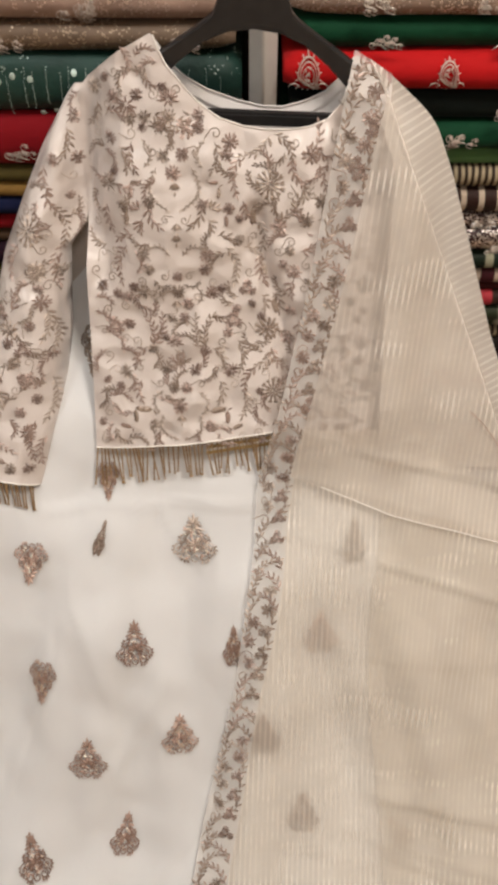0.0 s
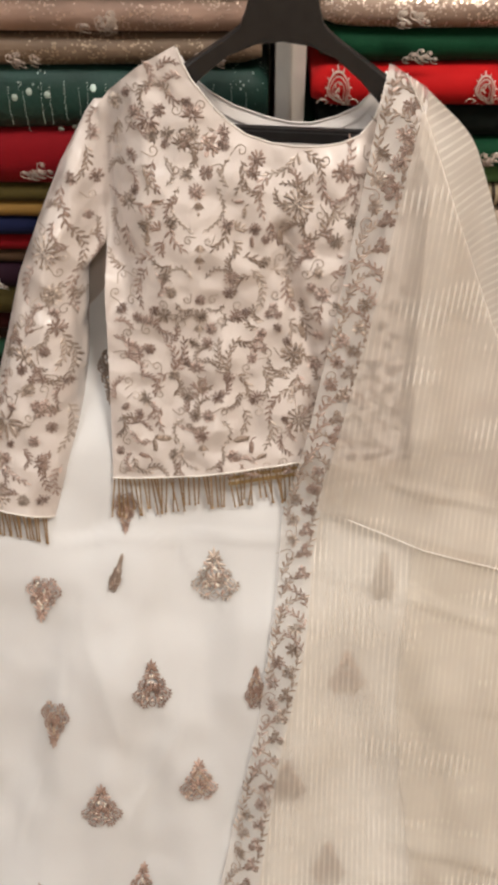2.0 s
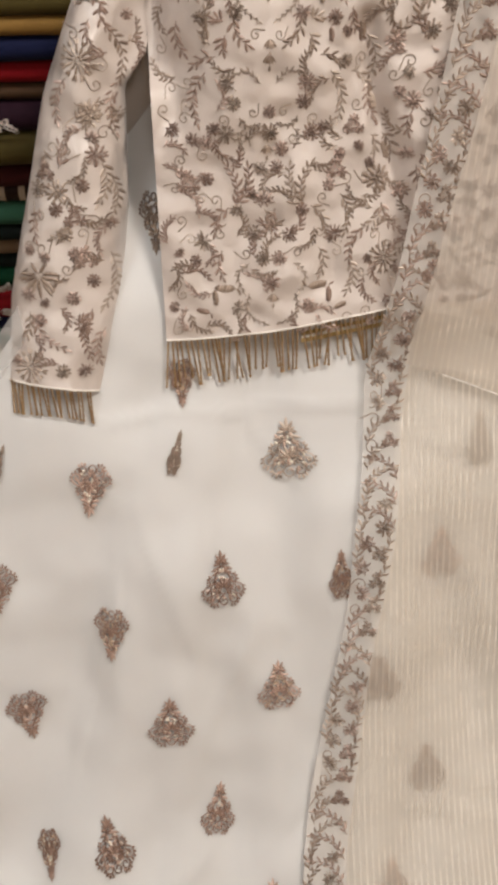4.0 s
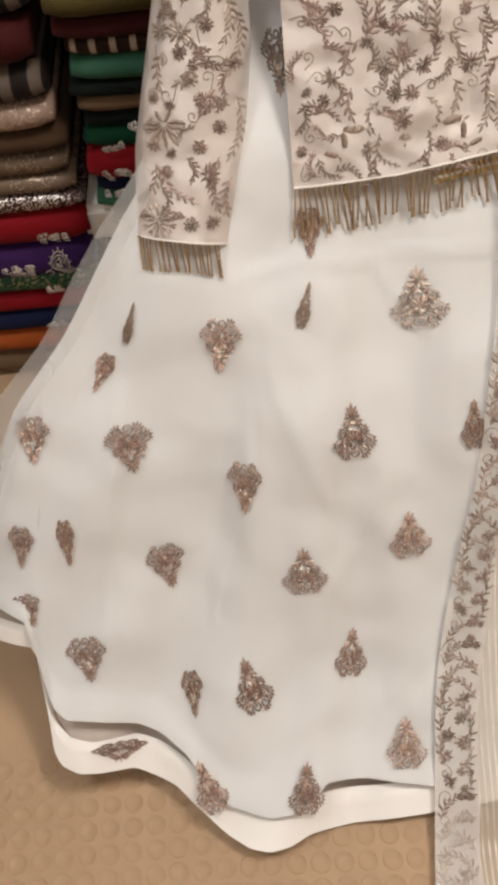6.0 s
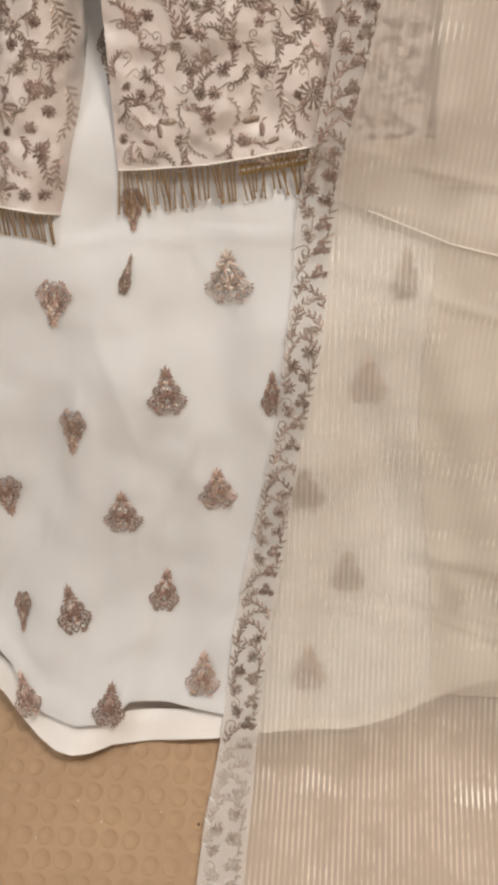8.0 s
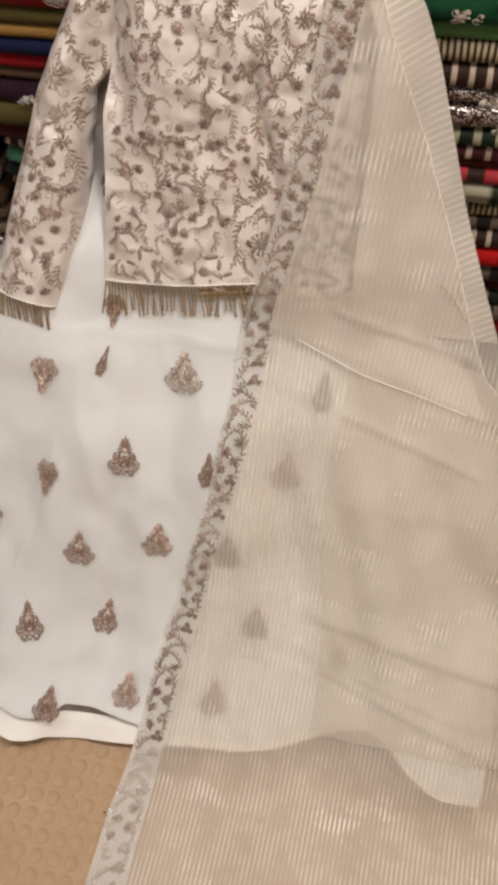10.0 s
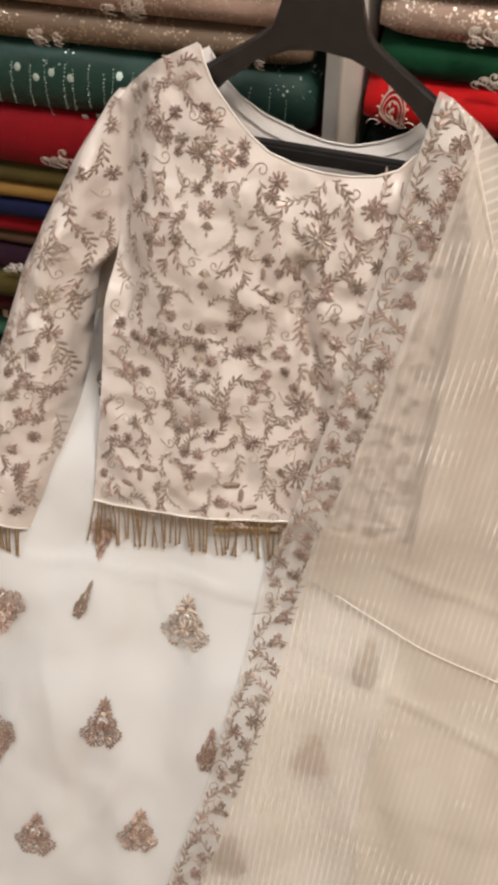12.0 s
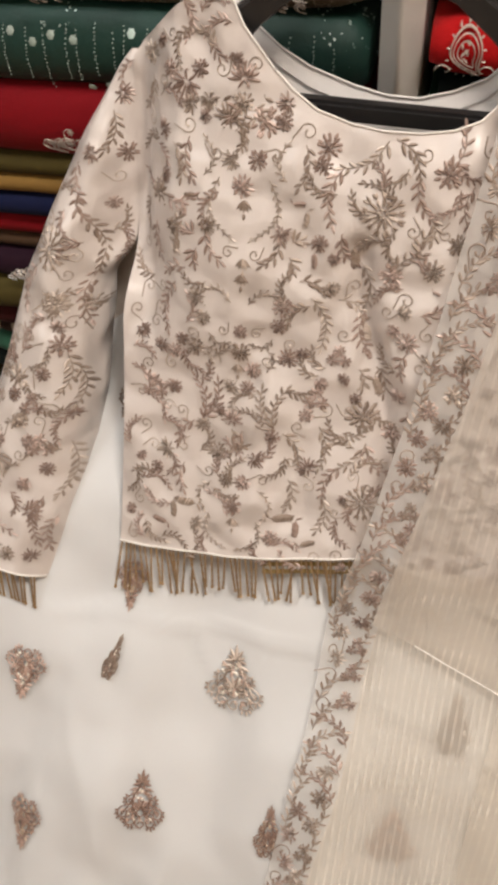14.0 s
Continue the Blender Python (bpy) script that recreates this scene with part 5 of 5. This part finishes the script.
while s > -0.55:
    a, b = border_left(s), border_right(s)
    c, w = (a + b) / 2, b - a
    mat = PALETTE[k % 4] if s > 0.03 else M_IVORY
    pick = (k * 7 + k // 3) % 5
    if pick == 0:
        sprig(border_at, scarf, a + 0.1 * w, s - 0.018, a + 0.85 * w, s + 0.014, 0.2, mat, 0.0105)
    elif pick == 1:
        flower(border_at, scarf, a + 0.30 * w, s, 0.010, mat, k * 2.1)
        sprig(border_at, scarf, a + 0.65 * w, s - 0.012, a + 0.85 * w, s + 0.012, -0.2, M_GREY if s > 0.03 else M_IVORY, 0.010)
    elif pick == 2:
        sprig(border_at, scarf, a + 0.9 * w, s - 0.016, a + 0.2 * w, s + 0.012, -0.2, mat, 0.0105)
    elif pick == 3:
        trefoil(border_at, scarf, a + 0.70 * w, s, 0.012, mat)
        scroll(border_at, scarf, a + 0.25 * w, s - 0.004, 0.008, k, -1, M_GREY if s > 0.03 else M_IVORY)
    else:
        flower(border_at, scarf, a + 0.66 * w, s + 0.003, 0.010, mat, k * 1.7)
        sprig(border_at, scarf, a + 0.12 * w, s - 0.014, a + 0.32 * w, s + 0.018, 0.15, M_GREY if s > 0.03 else M_IVORY, 0.011)
    s -= 0.0150
    k += 1
for x, s, r in ((0.105, 0.945, 15), (0.082, 0.897, 15), (0.15, 1.255, 14), (0.13, 1.215, 13)):
    trefoil(border_at, scarf, x, s, r / 1000, M_ROSE)

# ---- coin studs of the mat ----
stud = bmesh.new()
rings = []
for r, h in ((0.0132, -0.0005), (0.0128, 0.0011), (0.0120, 0.0014), (0.0112, 0.0006), (0.0, 0.0006)):
    rings.append([stud.verts.new((r * math.cos(a), r * math.sin(a), h)) for a in np.linspace(0, 2 * math.pi, 21)[:-1]] if r else [stud.verts.new((0, 0, h))])
for p, q in zip(rings, rings[1:]):
    for i in range(20):
        j = (i + 1) % 20
        stud.faces.new((p[i], p[j], q[j], q[i]) if len(q) > 1 else (p[i], p[j], q[0]))
stud_mesh = bpy.data.meshes.new("coin_stud")
stud.to_mesh(stud_mesh)
stud.free()
stud_mesh.materials.append(M_MAT)
stud_mesh.shade_smooth()
for i in range(21):
    for j in range(14):
        ob = new("coin_stud", stud_mesh)
        ob.location = (-0.705 + i * 0.0305 + rnd.uniform(-0.0006, 0.0006), 0.02 + j * 0.0305 + 0.012 * math.sin(i * 0.12), 0)
        ob.parent = floor
speck = bmesh.new()
bmesh.ops.create_icosphere(speck, subdivisions=2, radius=0.0022, matrix=Matrix.Translation((-0.124, 0.208, 0.001)) @ Matrix.Diagonal((1, 0.8, 0.6, 1)))
tagged(part("seed_bead", speck, M_HANGER), "tiny dark loose bead on the tan mat", "bead")

# ---- small loose things ----
for bx, by in ((-0.30, 0.232), (-0.352, 0.180), (-0.262, 0.205), (-0.178, 0.222)):
    grain = bmesh.new()
    bmesh.ops.create_icosphere(grain, subdivisions=2, radius=0.0011, matrix=Matrix.Translation((bx, by, 0.0008)) @ Matrix.Diagonal((1.2, 0.9, 0.7, 1)))
    tagged(part("seed_bead", grain, M_PIPING), "tiny pale loose bead on the tan mat", "bead", "loose beads on the mat")
tagged(tube("loose_thread", [over_at(0.300 + 0.045 * k, 0.885 - 0.055 * k + 0.006 * math.sin(3 * k), 0.008) for k in np.linspace(0, 1, 12)], 0.0006, M_COPPER, None), "thin brown loose thread lying on the beige shawl", "thread")
